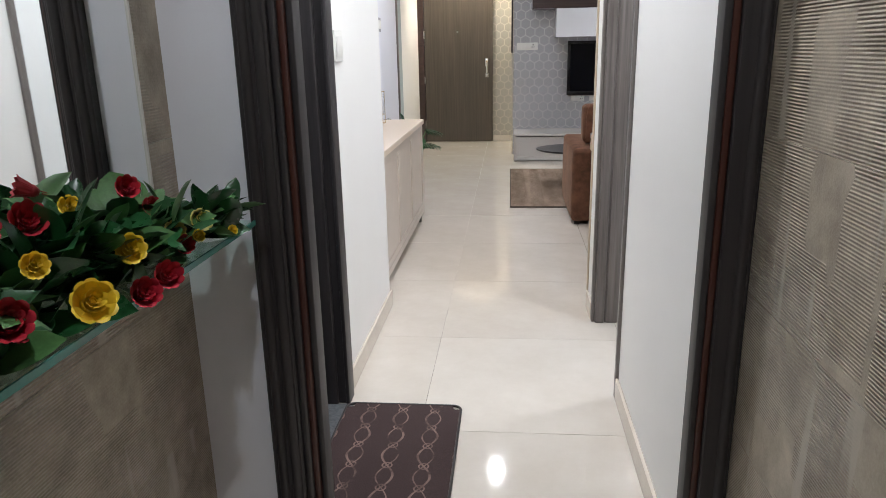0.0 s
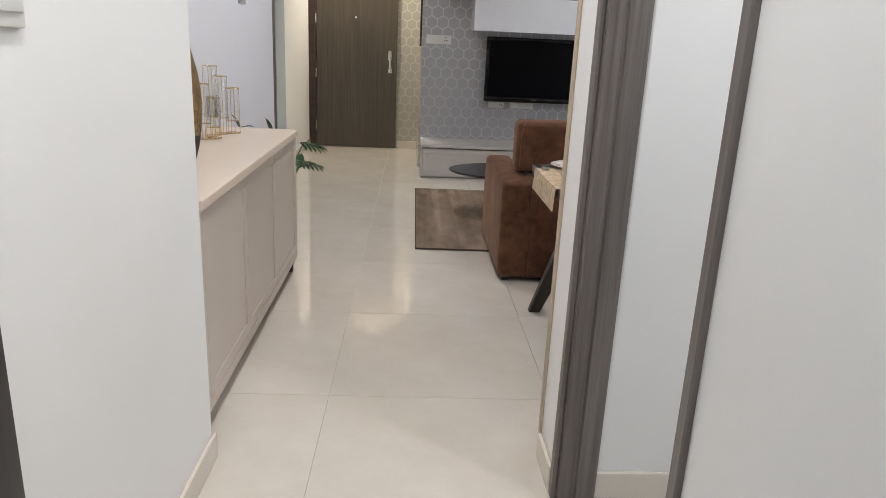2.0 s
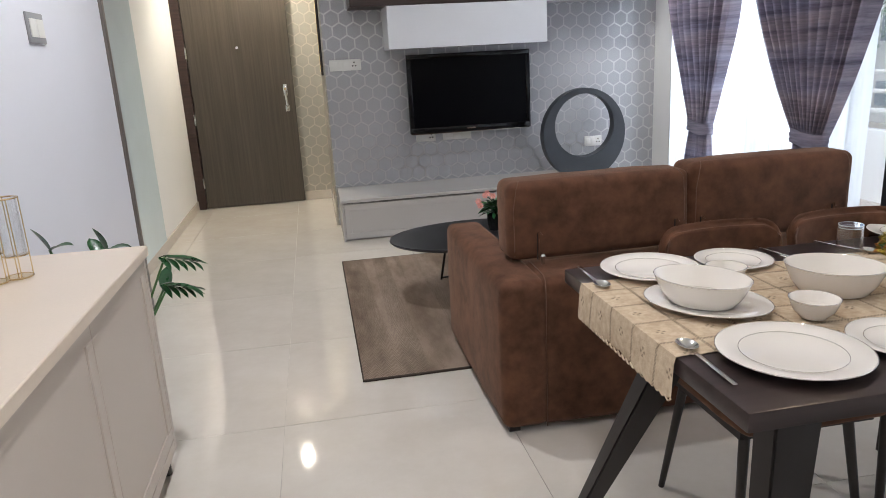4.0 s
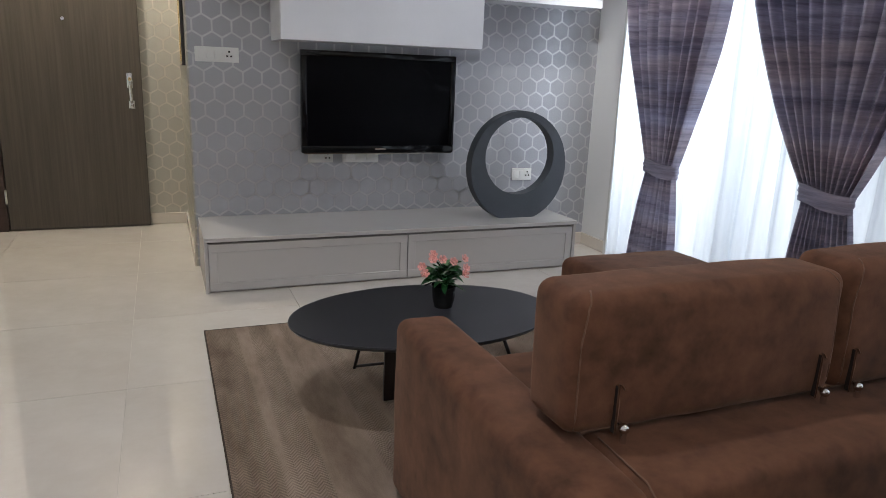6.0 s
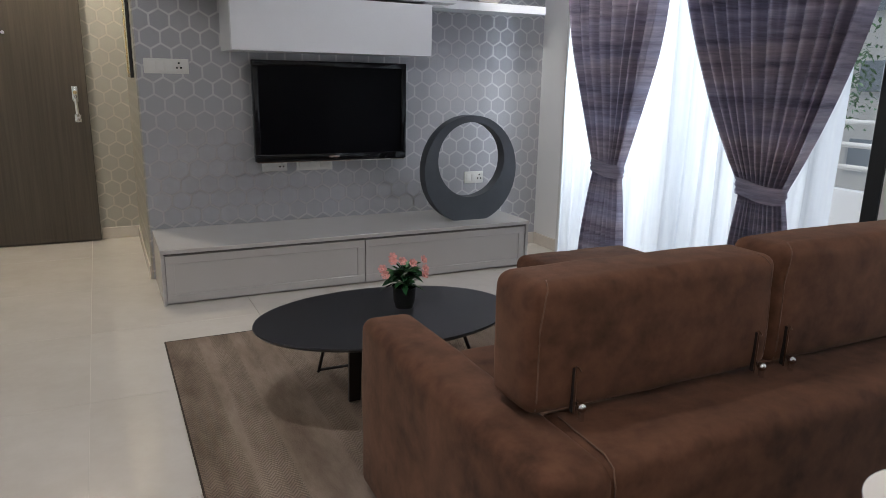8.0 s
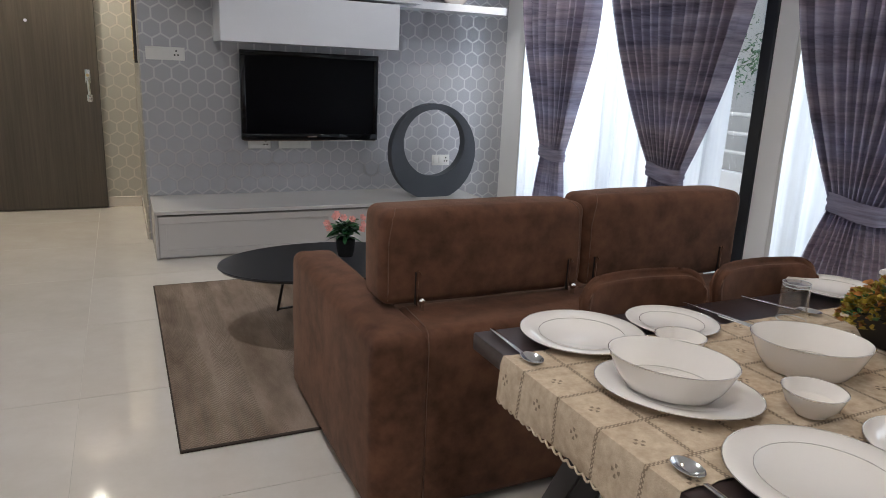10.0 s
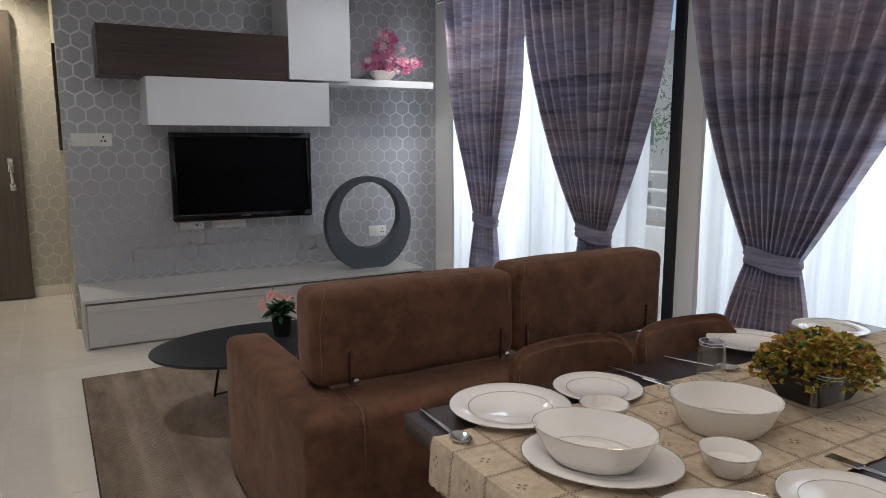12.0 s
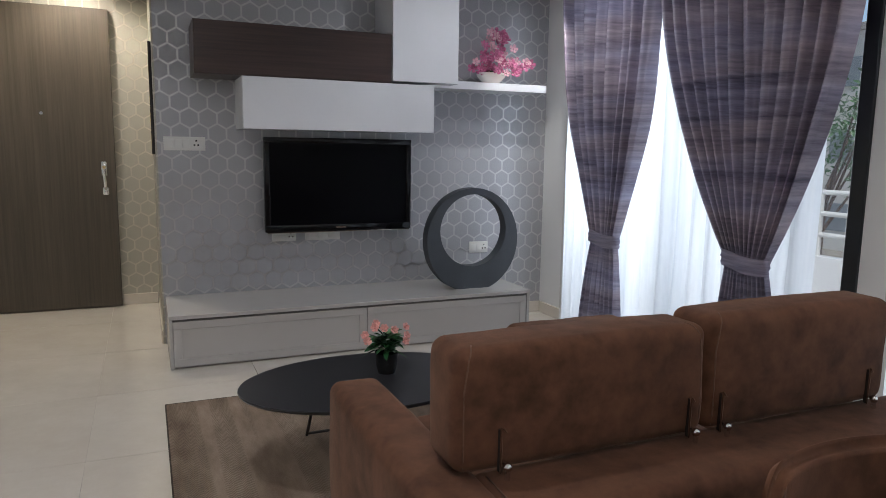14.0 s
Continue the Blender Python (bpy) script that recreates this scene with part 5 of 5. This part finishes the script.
def runner():
    """Lace runner that lies along the table and hangs over its end with a scalloped hem."""
    bm = bmesh.new()
    nx, ny = 96, 30
    rows = []
    for i in range(nx + 1):
        s = -0.080 + i * (1.60 / nx)
        row = []
        for j in range(ny + 1):
            v = j / ny
            y = 5.8125 + 0.459 * v
            wob = 0.0012 * noise.noise(Vector((s * 14, y * 14, 0)))
            if s < 0:
                drop = -s + (0.006 * abs(math.sin(v * math.pi * 22)) if i == 0 else 0)
                row.append(bm.verts.new((0.7141 - 0.004 * (drop / 0.080) * (1 + 0.8 * math.sin(v * 9)), y, TZ + 0.002 - drop)))
            else:
                edge = 0.004 * abs(math.sin(s * 60)) if j in (0, ny) else 0
                row.append(bm.verts.new((0.7141 + s, y + (edge if j == 0 else -edge), TZ + 0.0025 + wob)))
        rows.append(row)
    for p, q in zip(rows, rows[1:]):
        for j in range(ny):
            bm.faces.new((p[j], q[j], q[j + 1], p[j + 1]))
    ext = bmesh.ops.extrude_face_region(bm, geom=list(bm.faces))
    for v in [g for g in ext["geom"] if isinstance(g, bmesh.types.BMVert)]:
        v.co.z += 0.0016
        v.co.x -= 0.001
    bmesh.ops.recalc_face_normals(bm, faces=bm.faces)
    t = thing("table_runner", 1.5, 6.09, TZ, "cream crocheted lace table runner", "table runner")
    part("lace", bm, M_LACE, t)
    x0, y0 = 0.712, 5.8125
    part("scalloped_hem", tube_along([(x0 - 0.003, y0 + 0.459 * k / 176, TZ - 0.079 - 0.007 * abs(math.sin(k * math.pi / 8))) for k in range(177)], 0.0022, 5), M_LACE, t)


runner()
ON = TZ + 0.006


def dish(kind, x, y, z, r, prof, label, category, group="", sx=1.0, sy=1.0, rim=None, inner=None, turn=0):
    t = thing(kind, x, y, z, label, category, group)
    c, s = math.cos(radians(turn)), math.sin(radians(turn))

    def ring(q, h):
        pts = []
        for a in np.linspace(0, 2 * math.pi, 65)[:-1]:
            u, v = sx * r * q * math.cos(a), sy * r * q * math.sin(a)
            pts.append((x + u * c - v * s, y + u * s + v * c, z + r * h))
        return pts
    bm = lathe([(a * r, b * r) for a, b in prof], 56, sx, sy, (x, y, z))
    bmesh.ops.rotate(bm, verts=bm.verts, cent=(x, y, z), matrix=Matrix.Rotation(radians(turn), 3, "Z"))
    part("body", bm, M_CHINA, t)
    if rim:
        part("silver_rim", tube_along(ring(*rim), 0.0010, 5, True), M_SILVERLINE, t)
    if inner:
        part("silver_line", tube_along(ring(*inner), 0.0006, 5, True), M_SILVERLINE, t)
    return t


PLATE = [(0, 0), (0.55, 0), (0.60, 0.02), (0.68, 0.075), (0.99, 0.135), (1.0, 0.145), (0.985, 0.15), (0.68, 0.10), (0.60, 0.05), (0.0, 0.04)]
BOWL = [(0, 0), (0.66, 0), (0.70, 0.02), (0.84, 0.22), (0.95, 0.48), (1.0, 0.60), (0.975, 0.605), (0.92, 0.48), (0.80, 0.24), (0.66, 0.075), (0, 0.055)]
for x, y, r in ((0.9113, 6.3016, 0.123), (0.9104, 5.7558, 0.1305), (1.7381, 6.366, 0.1135)):
    dish("dinner_plate", x, y, TZ + 0.0005 if y > 6.27 or y < 5.81 else ON, r, PLATE, "white china dinner plate with silver rim", "plate", "dinner plates", rim=(1.0, 0.149), inner=(0.69, 0.108))
for x, y, r in ((1.1422, 6.3016, 0.0965), (1.1374, 5.7463, 0.1003), (2.0598, 6.347, 0.0993)):
    dish("side_plate", x, y, TZ + 0.0005, r, PLATE, "small white china side plate with silver rim", "plate", "side plates", rim=(1.0, 0.149), inner=(0.69, 0.108))
dish("serving_platter", 0.9057, 6.0301, ON, 0.1296, [(a, b * 0.8) for a, b in PLATE], "oval white china serving platter", "platter", sx=1.04, sy=0.82, rim=(1.0, 0.119), turn=-52)
dish("serving_bowl", 0.8981, 6.0396, ON + 0.008, 0.1022, [(a, b * 0.92) for a, b in BOWL], "oval white china serving bowl on platter", "bowl", sx=1.04, sy=0.80, rim=(0.99, 0.552), inner=(0.70, 0.13), turn=-58)
dish("serving_bowl", 1.2131, 6.0301, ON, 0.0974, [(a, b * 1.05) for a, b in BOWL], "oval white china serving bowl on lace runner", "bowl", sx=1.06, sy=0.90, rim=(0.99, 0.63), inner=(0.70, 0.15), turn=-40)
SMALL = [(0, 0), (0.5, 0), (0.52, 0.05), (0.82, 0.35), (1.0, 0.82), (0.97, 0.82), (0.78, 0.38), (0, 0.12)]
dish("small_bowl", 1.0684, 5.9053, ON, 0.0492, SMALL, "small white china bowl with silver rim", "bowl", "small bowls", rim=(0.99, 0.82))
dish("small_bowl", 1.0334, 6.1626, ON, 0.0473, SMALL, "small white china bowl with silver rim", "bowl", "small bowls", rim=(0.99, 0.82))


def tumbler(x, y):
    t = thing("glass_tumbler", x, y, ON, "clear glass tumbler turned upside down", "glass", "tumblers")
    part("body", lathe([(0.0310, 0.0), (0.0295, 0.084), (0.0285, 0.086), (0, 0.086), (0, 0.079), (0.0275, 0.079), (0.0294, 0.0), (0.0310, 0.0)], 36, 1, 1, (x, y, ON)), M_GLASS, t)
    # pale rings paint the highlights along the glass rim and base
    for name, q, h in (("base_glint", 0.0288, 0.0855), ("base_glint", 0.0272, 0.078), ("rim", 0.0303, 0.001)):
        part(name, tube_along([(x + q * math.cos(a), y + q * math.sin(a), ON + h) for a in np.linspace(0, 2 * math.pi, 37)[:-1]], 0.0009, 5, True), M_GLASSGLINT, t)


tumbler(1.426, 6.2382)
tumbler(1.4402, 5.9734)


def cutlery(kind, x, y, ang, length=0.19, z=TZ):
    label = {"spoon": "polished steel spoon beside plate", "fork": "polished steel fork beside plate", "knife": "polished steel knife beside plate"}[kind]
    c, s = math.cos(radians(ang)), math.sin(radians(ang))
    m = Matrix.Translation((x, y, z)) @ Matrix.Rotation(radians(ang), 4, "Z")
    bm = bmesh.new()
    if kind == "spoon":
        head = lathe([(0, 0.002), (0.5, 0.003), (0.9, 0.010), (1.0, 0.013), (0.93, 0.0135), (0.5, 0.0065), (0, 0.005)], 24, 0.028, 0.019, (length * 0.42, 0, 0))
    elif kind == "fork":
        head = boxed(length * 0.20, length * 0.36, -0.012, 0.012, 0.004, 0.008, 0.002, 1)
        for k in (-1.5, -0.5, 0.5, 1.5):
            box(head, length * 0.35, length * 0.52, k * 0.0065 - 0.0018, k * 0.0065 + 0.0018, 0.005, 0.008)
    else:
        head = boxed(length * 0.05, length * 0.5, -0.009, 0.009, 0.003, 0.006, 0.0015, 1)
    box(bm, -length / 2, length * 0.24, -0.0045, 0.0045, 0.004, 0.0085, 0.002, 2)
    t = thing(kind, x, y, z, label, kind, "cutlery on the table")
    for b, n in ((bm, "handle"), (head, "head")):
        b.transform(m)
        part(n, b, M_CHROME, t)


cutlery("spoon", 0.7543, 6.3045, -92, 0.18)
cutlery("spoon", 0.7543, 5.77, 88, 0.18)
cutlery("knife", 1.2916, 6.3234, -80, 0.18)
cutlery("spoon", 1.4827, 6.3234, -70, 0.17)
cutlery("fork", 1.2793, 5.77, 95, 0.18)


def centrepiece(x, y):
    t = thing("table_plant", x, y, ON, "olive and russet artificial foliage in black planter", "plant")
    bm = bmesh.new()
    lo = [bm.verts.new((x + a * 0.055, y + b * 0.045, ON)) for a, b in ((-1, -1), (1, -1), (1, 1), (-1, 1))]
    hi = [bm.verts.new((x + a * 0.105, y + b * 0.070, ON + 0.075)) for a, b in ((-1, -1), (1, -1), (1, 1), (-1, 1))]
    bm.faces.new(lo[::-1])
    bm.faces.new(hi)
    for i in range(4):
        bm.faces.new((lo[i], lo[(i + 1) % 4], hi[(i + 1) % 4], hi[i]))
    bmesh.ops.bevel(bm, geom=list(bm.edges), offset=0.004, segments=2, affect="EDGES")
    part("planter", bm, M_VASEBLACK, t)
    random.seed(31)
    fol = {0: bmesh.new(), 1: bmesh.new(), 2: bmesh.new()}
    for i in range(820):
        a, u = random.uniform(0, 6.28), math.sqrt(random.random())
        px, py = x + 0.146 * u * math.cos(a), y + 0.106 * u * math.sin(a)
        pz = ON + 0.036 + (0.086 * math.sqrt(max(0, 1 - u * u)) + 0.022) * random.uniform(0.5, 1)
        k = 0 if random.random() < 0.62 else (1 if random.random() < 0.75 else 2)
        for q in range(3):
            d = (math.cos(a) * u + random.uniform(-0.8, 0.8), math.sin(a) * u + random.uniform(-0.8, 0.8), random.uniform(0.0, 1.2))
            leaf_into(fol[k], (px, py, pz), d, random.uniform(0.011, 0.018), random.uniform(0.010, 0.014), 0.2, random.uniform(-1, 1), 2)
    part("foliage", fol[0], M_OLIVE, t)
    part("russet_foliage", fol[1], M_RUST, t)
    part("green_foliage", fol[2], M_LEAF2, t)


centrepiece(1.5064, 6.0396)


def dining_chair(m, first=None):
    """A chair that faces -y, its back at the far side; origin at the floor under the seat."""
    if first:
        return copy_thing(first, m)
    t = thing("dining_chair", 0, 0, 0, "brown suede dining chair with curved back", "chair", "chairs at the dining table")
    bm = bmesh.new()
    rows = []
    nx, nz, half, R = 32, 14, 0.190, 0.062
    for k in range(nz + 1):
        v = k / nz
        row = []
        for i in range(nx + 1):
            u = -1 + 2 * i / nx
            over = max(0.0, abs(half * u) - (half - R)) / R
            top = 0.786 - R * (1 - math.sqrt(max(0.0, 1 - over * over * 0.97)))
            z = 0.44 + (top - 0.44) * v
            row.append(bm.verts.new((half * u * (0.93 + 0.07 * v), 0.20 + 0.05 * v - 0.045 * u * u, z)))
        rows.append(row)
    for p, q in zip(rows, rows[1:]):
        for i in range(nx):
            bm.faces.new((p[i], p[i + 1], q[i + 1], q[i]))
    ext = bmesh.ops.extrude_face_region(bm, geom=list(bm.faces))
    for v in [g for g in ext["geom"] if isinstance(g, bmesh.types.BMVert)]:
        v.co.y += 0.036
    bmesh.ops.recalc_face_normals(bm, faces=bm.faces)
    es = [e for e in bm.edges if len(e.link_faces) == 2 and e.calc_face_angle(0) > 1.0]
    bmesh.ops.bevel(bm, geom=es, offset=0.0172, segments=5, affect="EDGES")
    part("backrest", bm, M_SUEDE, t, angle=180)
    part("seat", soft_box(-0.195, 0.195, -0.22, 0.21, 0.385, 0.455, 0.03, 0.01, 5), M_SUEDE, t)
    part("seat_frame", boxed(-0.18, 0.18, -0.18, 0.18, 0.365, 0.385), M_LEG, t)
    for a in (-1, 1):
        for b in (-1, 1):
            part("leg", rod(bmesh.new(), (a * 0.175, b * 0.19, 0), (a * 0.14, b * 0.14, 0.37), 0.009, 0.014), M_LEG, t)
    t.matrix_basis = m
    return t


c1 = dining_chair(pose(1.205, 6.235, 0))
dining_chair(pose(1.600, 6.235, 0), c1)

# ---------------- sideboard ----------------
sb = thing("sideboard", -0.65, 6.1, 0, "beige lacquered sideboard with three framed doors", "cabinet")
X1 = -0.440
part("body", boxed(-0.862, X1 - 0.022, 5.245, 6.925, 0.08, 0.733, 0.002, 1), M_SIDE, sb)
part("top", boxed(-0.864, -0.428, 5.23, 6.945, 0.733, 0.766, 0.003, 1), M_SIDETOP, sb)
for a, b in ((5.235, 5.262), (6.912, 6.94)):
    part("side_panel", boxed(-0.862, X1, a, b, 0.075, 0.733, 0.002, 1), M_SIDE, sb)
part("plinth_rail", boxed(-0.84, X1, 5.262, 6.912, 0.075, 0.115, 0.002, 1), M_SIDE, sb)
W = (6.912 - 5.262) / 3
for i in range(3):
    a, b = 5.262 + i * W + 0.0015, 5.262 + (i + 1) * W - 0.0015
    z0, z1, r = 0.118, 0.730, 0.042
    xa, xb = X1 - 0.020, X1
    d = part("door", boxed(xa, xb - 0.005, a + r, b - r, z0 + r, z1 - r), M_SIDE, sb)
    for bb in ((a, b, z0, z0 + r), (a, b, z1 - r, z1), (a, a + r, z0 + r, z1 - r), (b - r, b, z0 + r, z1 - r)):
        part("rail", boxed(xa, xb, *bb, 0.0015, 1), M_SIDE, d)
for x in (-0.82, -0.472):
    for y, d in ((5.30, -0.03), (6.87, 0.03)):
        bm = bmesh.new()
        rod(bm, (x, y + d, 0.0), (x, y, 0.08), 0.014, 0.022, 10)
        part("leg", bm, M_LEG, sb)

SZ = 0.766
va = thing("floor_vase", -0.679, 5.86, SZ, "tall bottle vase, black with gold leaf body", "vase")
prof = [(0.0, 0.0), (0.043, 0.0), (0.050, 0.015), (0.062, 0.06), (0.069, 0.10)]
part("base_band", lathe(prof + [(0.068, 0.104), (0, 0.10)], 48, 1, 1, (-0.679, 5.86, SZ)), M_VASEBLACK, va)
part("gold_body", lathe([(0.069, 0.10), (0.0765, 0.16), (0.0790, 0.215), (0.0765, 0.27), (0.068, 0.33), (0.056, 0.38), (0.049, 0.405)], 48, 1, 1, (-0.679, 5.86, SZ)), M_VASEGOLD, va)
part("neck", lathe([(0.050, 0.40), (0.044, 0.43), (0.033, 0.475), (0.026, 0.52), (0.024, 0.555), (0.029, 0.59), (0.0365, 0.607), (0.034, 0.609), (0.024, 0.58), (0.0, 0.56)], 48, 1, 1, (-0.679, 5.86, SZ)), M_VASEBLACK, va)
part("neck_ring", tube_along([(-0.679 + 0.047 * math.cos(a), 5.86 + 0.047 * math.sin(a), SZ + 0.418) for a in np.linspace(0, 6.2832, 33)[:-1]], 0.003, 6, True), M_VASEBLACK, va)


def candle_holder(x, y, h, r=0.028):
    t = thing("candle_holder", x, y, SZ, "gold wire candle holder with clear glass cylinder", "candle holder", "candle holders on sideboard")
    for z in (0.003, h):
        part("ring", tube_along([(x + r * 1.15 * math.cos(a), y + r * 1.15 * math.sin(a), SZ + z) for a in np.linspace(0, 6.2832, 29)[:-1]], 0.0022, 5, True), M_GOLD, t)
    part("base", lathe([(0, 0), (r * 1.1, 0), (r * 1.1, 0.004), (0, 0.004)], 24, 1, 1, (x, y, SZ)), M_GOLD, t)
    for k in range(4):
        a = k * math.pi / 2 + 0.5
        part("wire", rod(bmesh.new(), (x + r * 1.15 * math.cos(a), y + r * 1.15 * math.sin(a), SZ), (x + r * 1.15 * math.cos(a), y + r * 1.15 * math.sin(a), SZ + h), 0.0015, seg=6), M_GOLD, t)
    z0 = h * 0.30
    part("glass", lathe([(r, z0), (r, h + 0.004), (r - 0.002, h + 0.004), (r - 0.002, z0 + 0.004), (0, z0 + 0.004), (0, z0), (r, z0)], 28, 1, 1, (x, y, SZ)), M_GLASS, t)
    part("tray", lathe([(0, z0 - 0.004), (r * 1.12, z0 - 0.004), (r * 1.12, z0 - 0.001), (0, z0 - 0.001)], 24, 1, 1, (x, y, SZ)), M_GOLD, t)


for x, y, h in ((-0.775, 6.47, 0.245), (-0.765, 6.57, 0.32), (-0.745, 6.66, 0.27), (-0.735, 6.49, 0.185), (-0.70, 6.70, 0.215)):
    candle_holder(x, y, h)


def floor_plant():
    t = thing("split_leaf_plant", -0.66, 7.2, 0, "dark green split-leaf plant standing beside sideboard", "plant")
    part("pot", lathe([(0, 0), (0.10, 0), (0.13, 0.22), (0.135, 0.24), (0.12, 0.24), (0.11, 0.2), (0, 0.2)], 32, 1, 1, (-0.66, 7.22, 0)), M_VASEBLACK, t)
    st = bmesh.new()
    lv = bmesh.new()
    for ex, ey, ez, dx, dy in ((-0.44, 7.20, 0.66, 1, 0.05), (-0.46, 7.24, 0.55, 1, -0.25), (-0.78, 7.15, 0.73, 0.1, -0.25), (-0.61, 7.15, 0.71, 0.25, -0.2), (-0.72, 7.45, 0.62, -0.1, 0.7), (-0.50, 7.40, 0.48, 0.6, 0.5)):
        rod(st, (-0.66, 7.22, 0.2), (ex, ey, ez), 0.005, 0.004, 6)
        if dx == 1:
            for k in range(5):
                s = k / 4
                for sg in (-1, 1):
                    leaf_into(lv, (ex + 0.10 * s - 0.02, ey, ez - 0.025 * s), (0.75, sg * (0.9 - 0.5 * s), 0.1 * sg - 0.15), 0.075 - 0.02 * s, 0.030, 0.3, 0.3)
            leaf_into(lv, (ex, ey, ez), (1, dy, -0.05), 0.14, 0.035, 0.25)
        else:
            leaf_into(lv, (ex, ey, ez), (dx - 0.5, dy, 1), 0.105, 0.055, 0.1)
            leaf_into(lv, (ex, ey, ez), (dx + 0.7, dy, 0.45), 0.10, 0.045, 0.3)
    part("stems", st, M_LEAF2, t)
    part("leaves", lv, M_LEAF, t)


floor_plant()

# ---------------- ceiling lights ----------------
# the added fill lamps get fittings too
for lx, ly, lp, lc, ls in LAMPS:
    t = thing("ceiling_downlight", lx, ly, CEIL, "round recessed white ceiling downlight, lit; most are unseen and added", "lamp", "ceiling downlights")
    part("trim_ring", lathe([(0.05, -0.004), (0.065, -0.006), (0.068, 0.0), (0.05, 0.0)], 32, 1, 1, (lx, ly, CEIL)), M_WHITE, t)
    part("diffuser", lathe([(0, -0.002), (0.049, -0.002), (0.049, 0.0), (0, 0.0)], 32, 1, 1, (lx, ly, CEIL)), M_BULB, t)
# fitting for the spot that stands in for window glow
t = thing("ceiling_downlight", 2.62, 9.62, CEIL, "small ceiling spotlight standing in for window glow on wallpaper", "lamp", "ceiling downlights")
part("trim_ring", lathe([(0.03, -0.05), (0.038, -0.05), (0.04, 0.0), (0.03, 0.0)], 24, 1, 1, (2.62, 9.62, CEIL)), M_WHITE, t)

# ---------------- floor tiles ----------------
TILE = 0.80


def lay_tiles(x0, x1, y0, y1):
    bm = boxed(0.001, TILE - 0.001, 0.001, TILE - 0.001, -0.008, 0.0)
    first = mesh_ob("tile", bm, M_FLOOR, smooth=False)
    first.parent = floor
    n = 0
    for i in range(math.ceil((x1 - x0) / TILE)):
        for j in range(math.ceil((y1 - y0) / TILE)):
            ob = first if n == 0 else new("tile", first.data)
            ob.parent = floor
            ob.location = (x0 + i * TILE, y0 + j * TILE, 0)
            n += 1


lay_tiles(-1.70, 3.05, -0.885, 11.7)

# ribbed wall tiles of the washroom, 0.60 by 0.30 m
for wall, xa, xb in ((wash_west, -0.468, -0.462), (wash_east, 0.658, 0.664)):
    first = mesh_ob("tile", boxed(xa, xb, 0.0005, 0.5995, 0.0005, 0.2995), M_RIDGE, smooth=False)
    n = 0
    for j in range(5):
        for k in range(9):
            y0, z0 = 3.13 - (j + 1) * 0.6, k * 0.3
            if z0 + 0.3 > CEIL + 0.11:
                continue
            ob = first if n == 0 else new("tile", first.data)
            ob.parent = wall
            ob.location = (0, y0, z0 - 0.1)
            n += 1
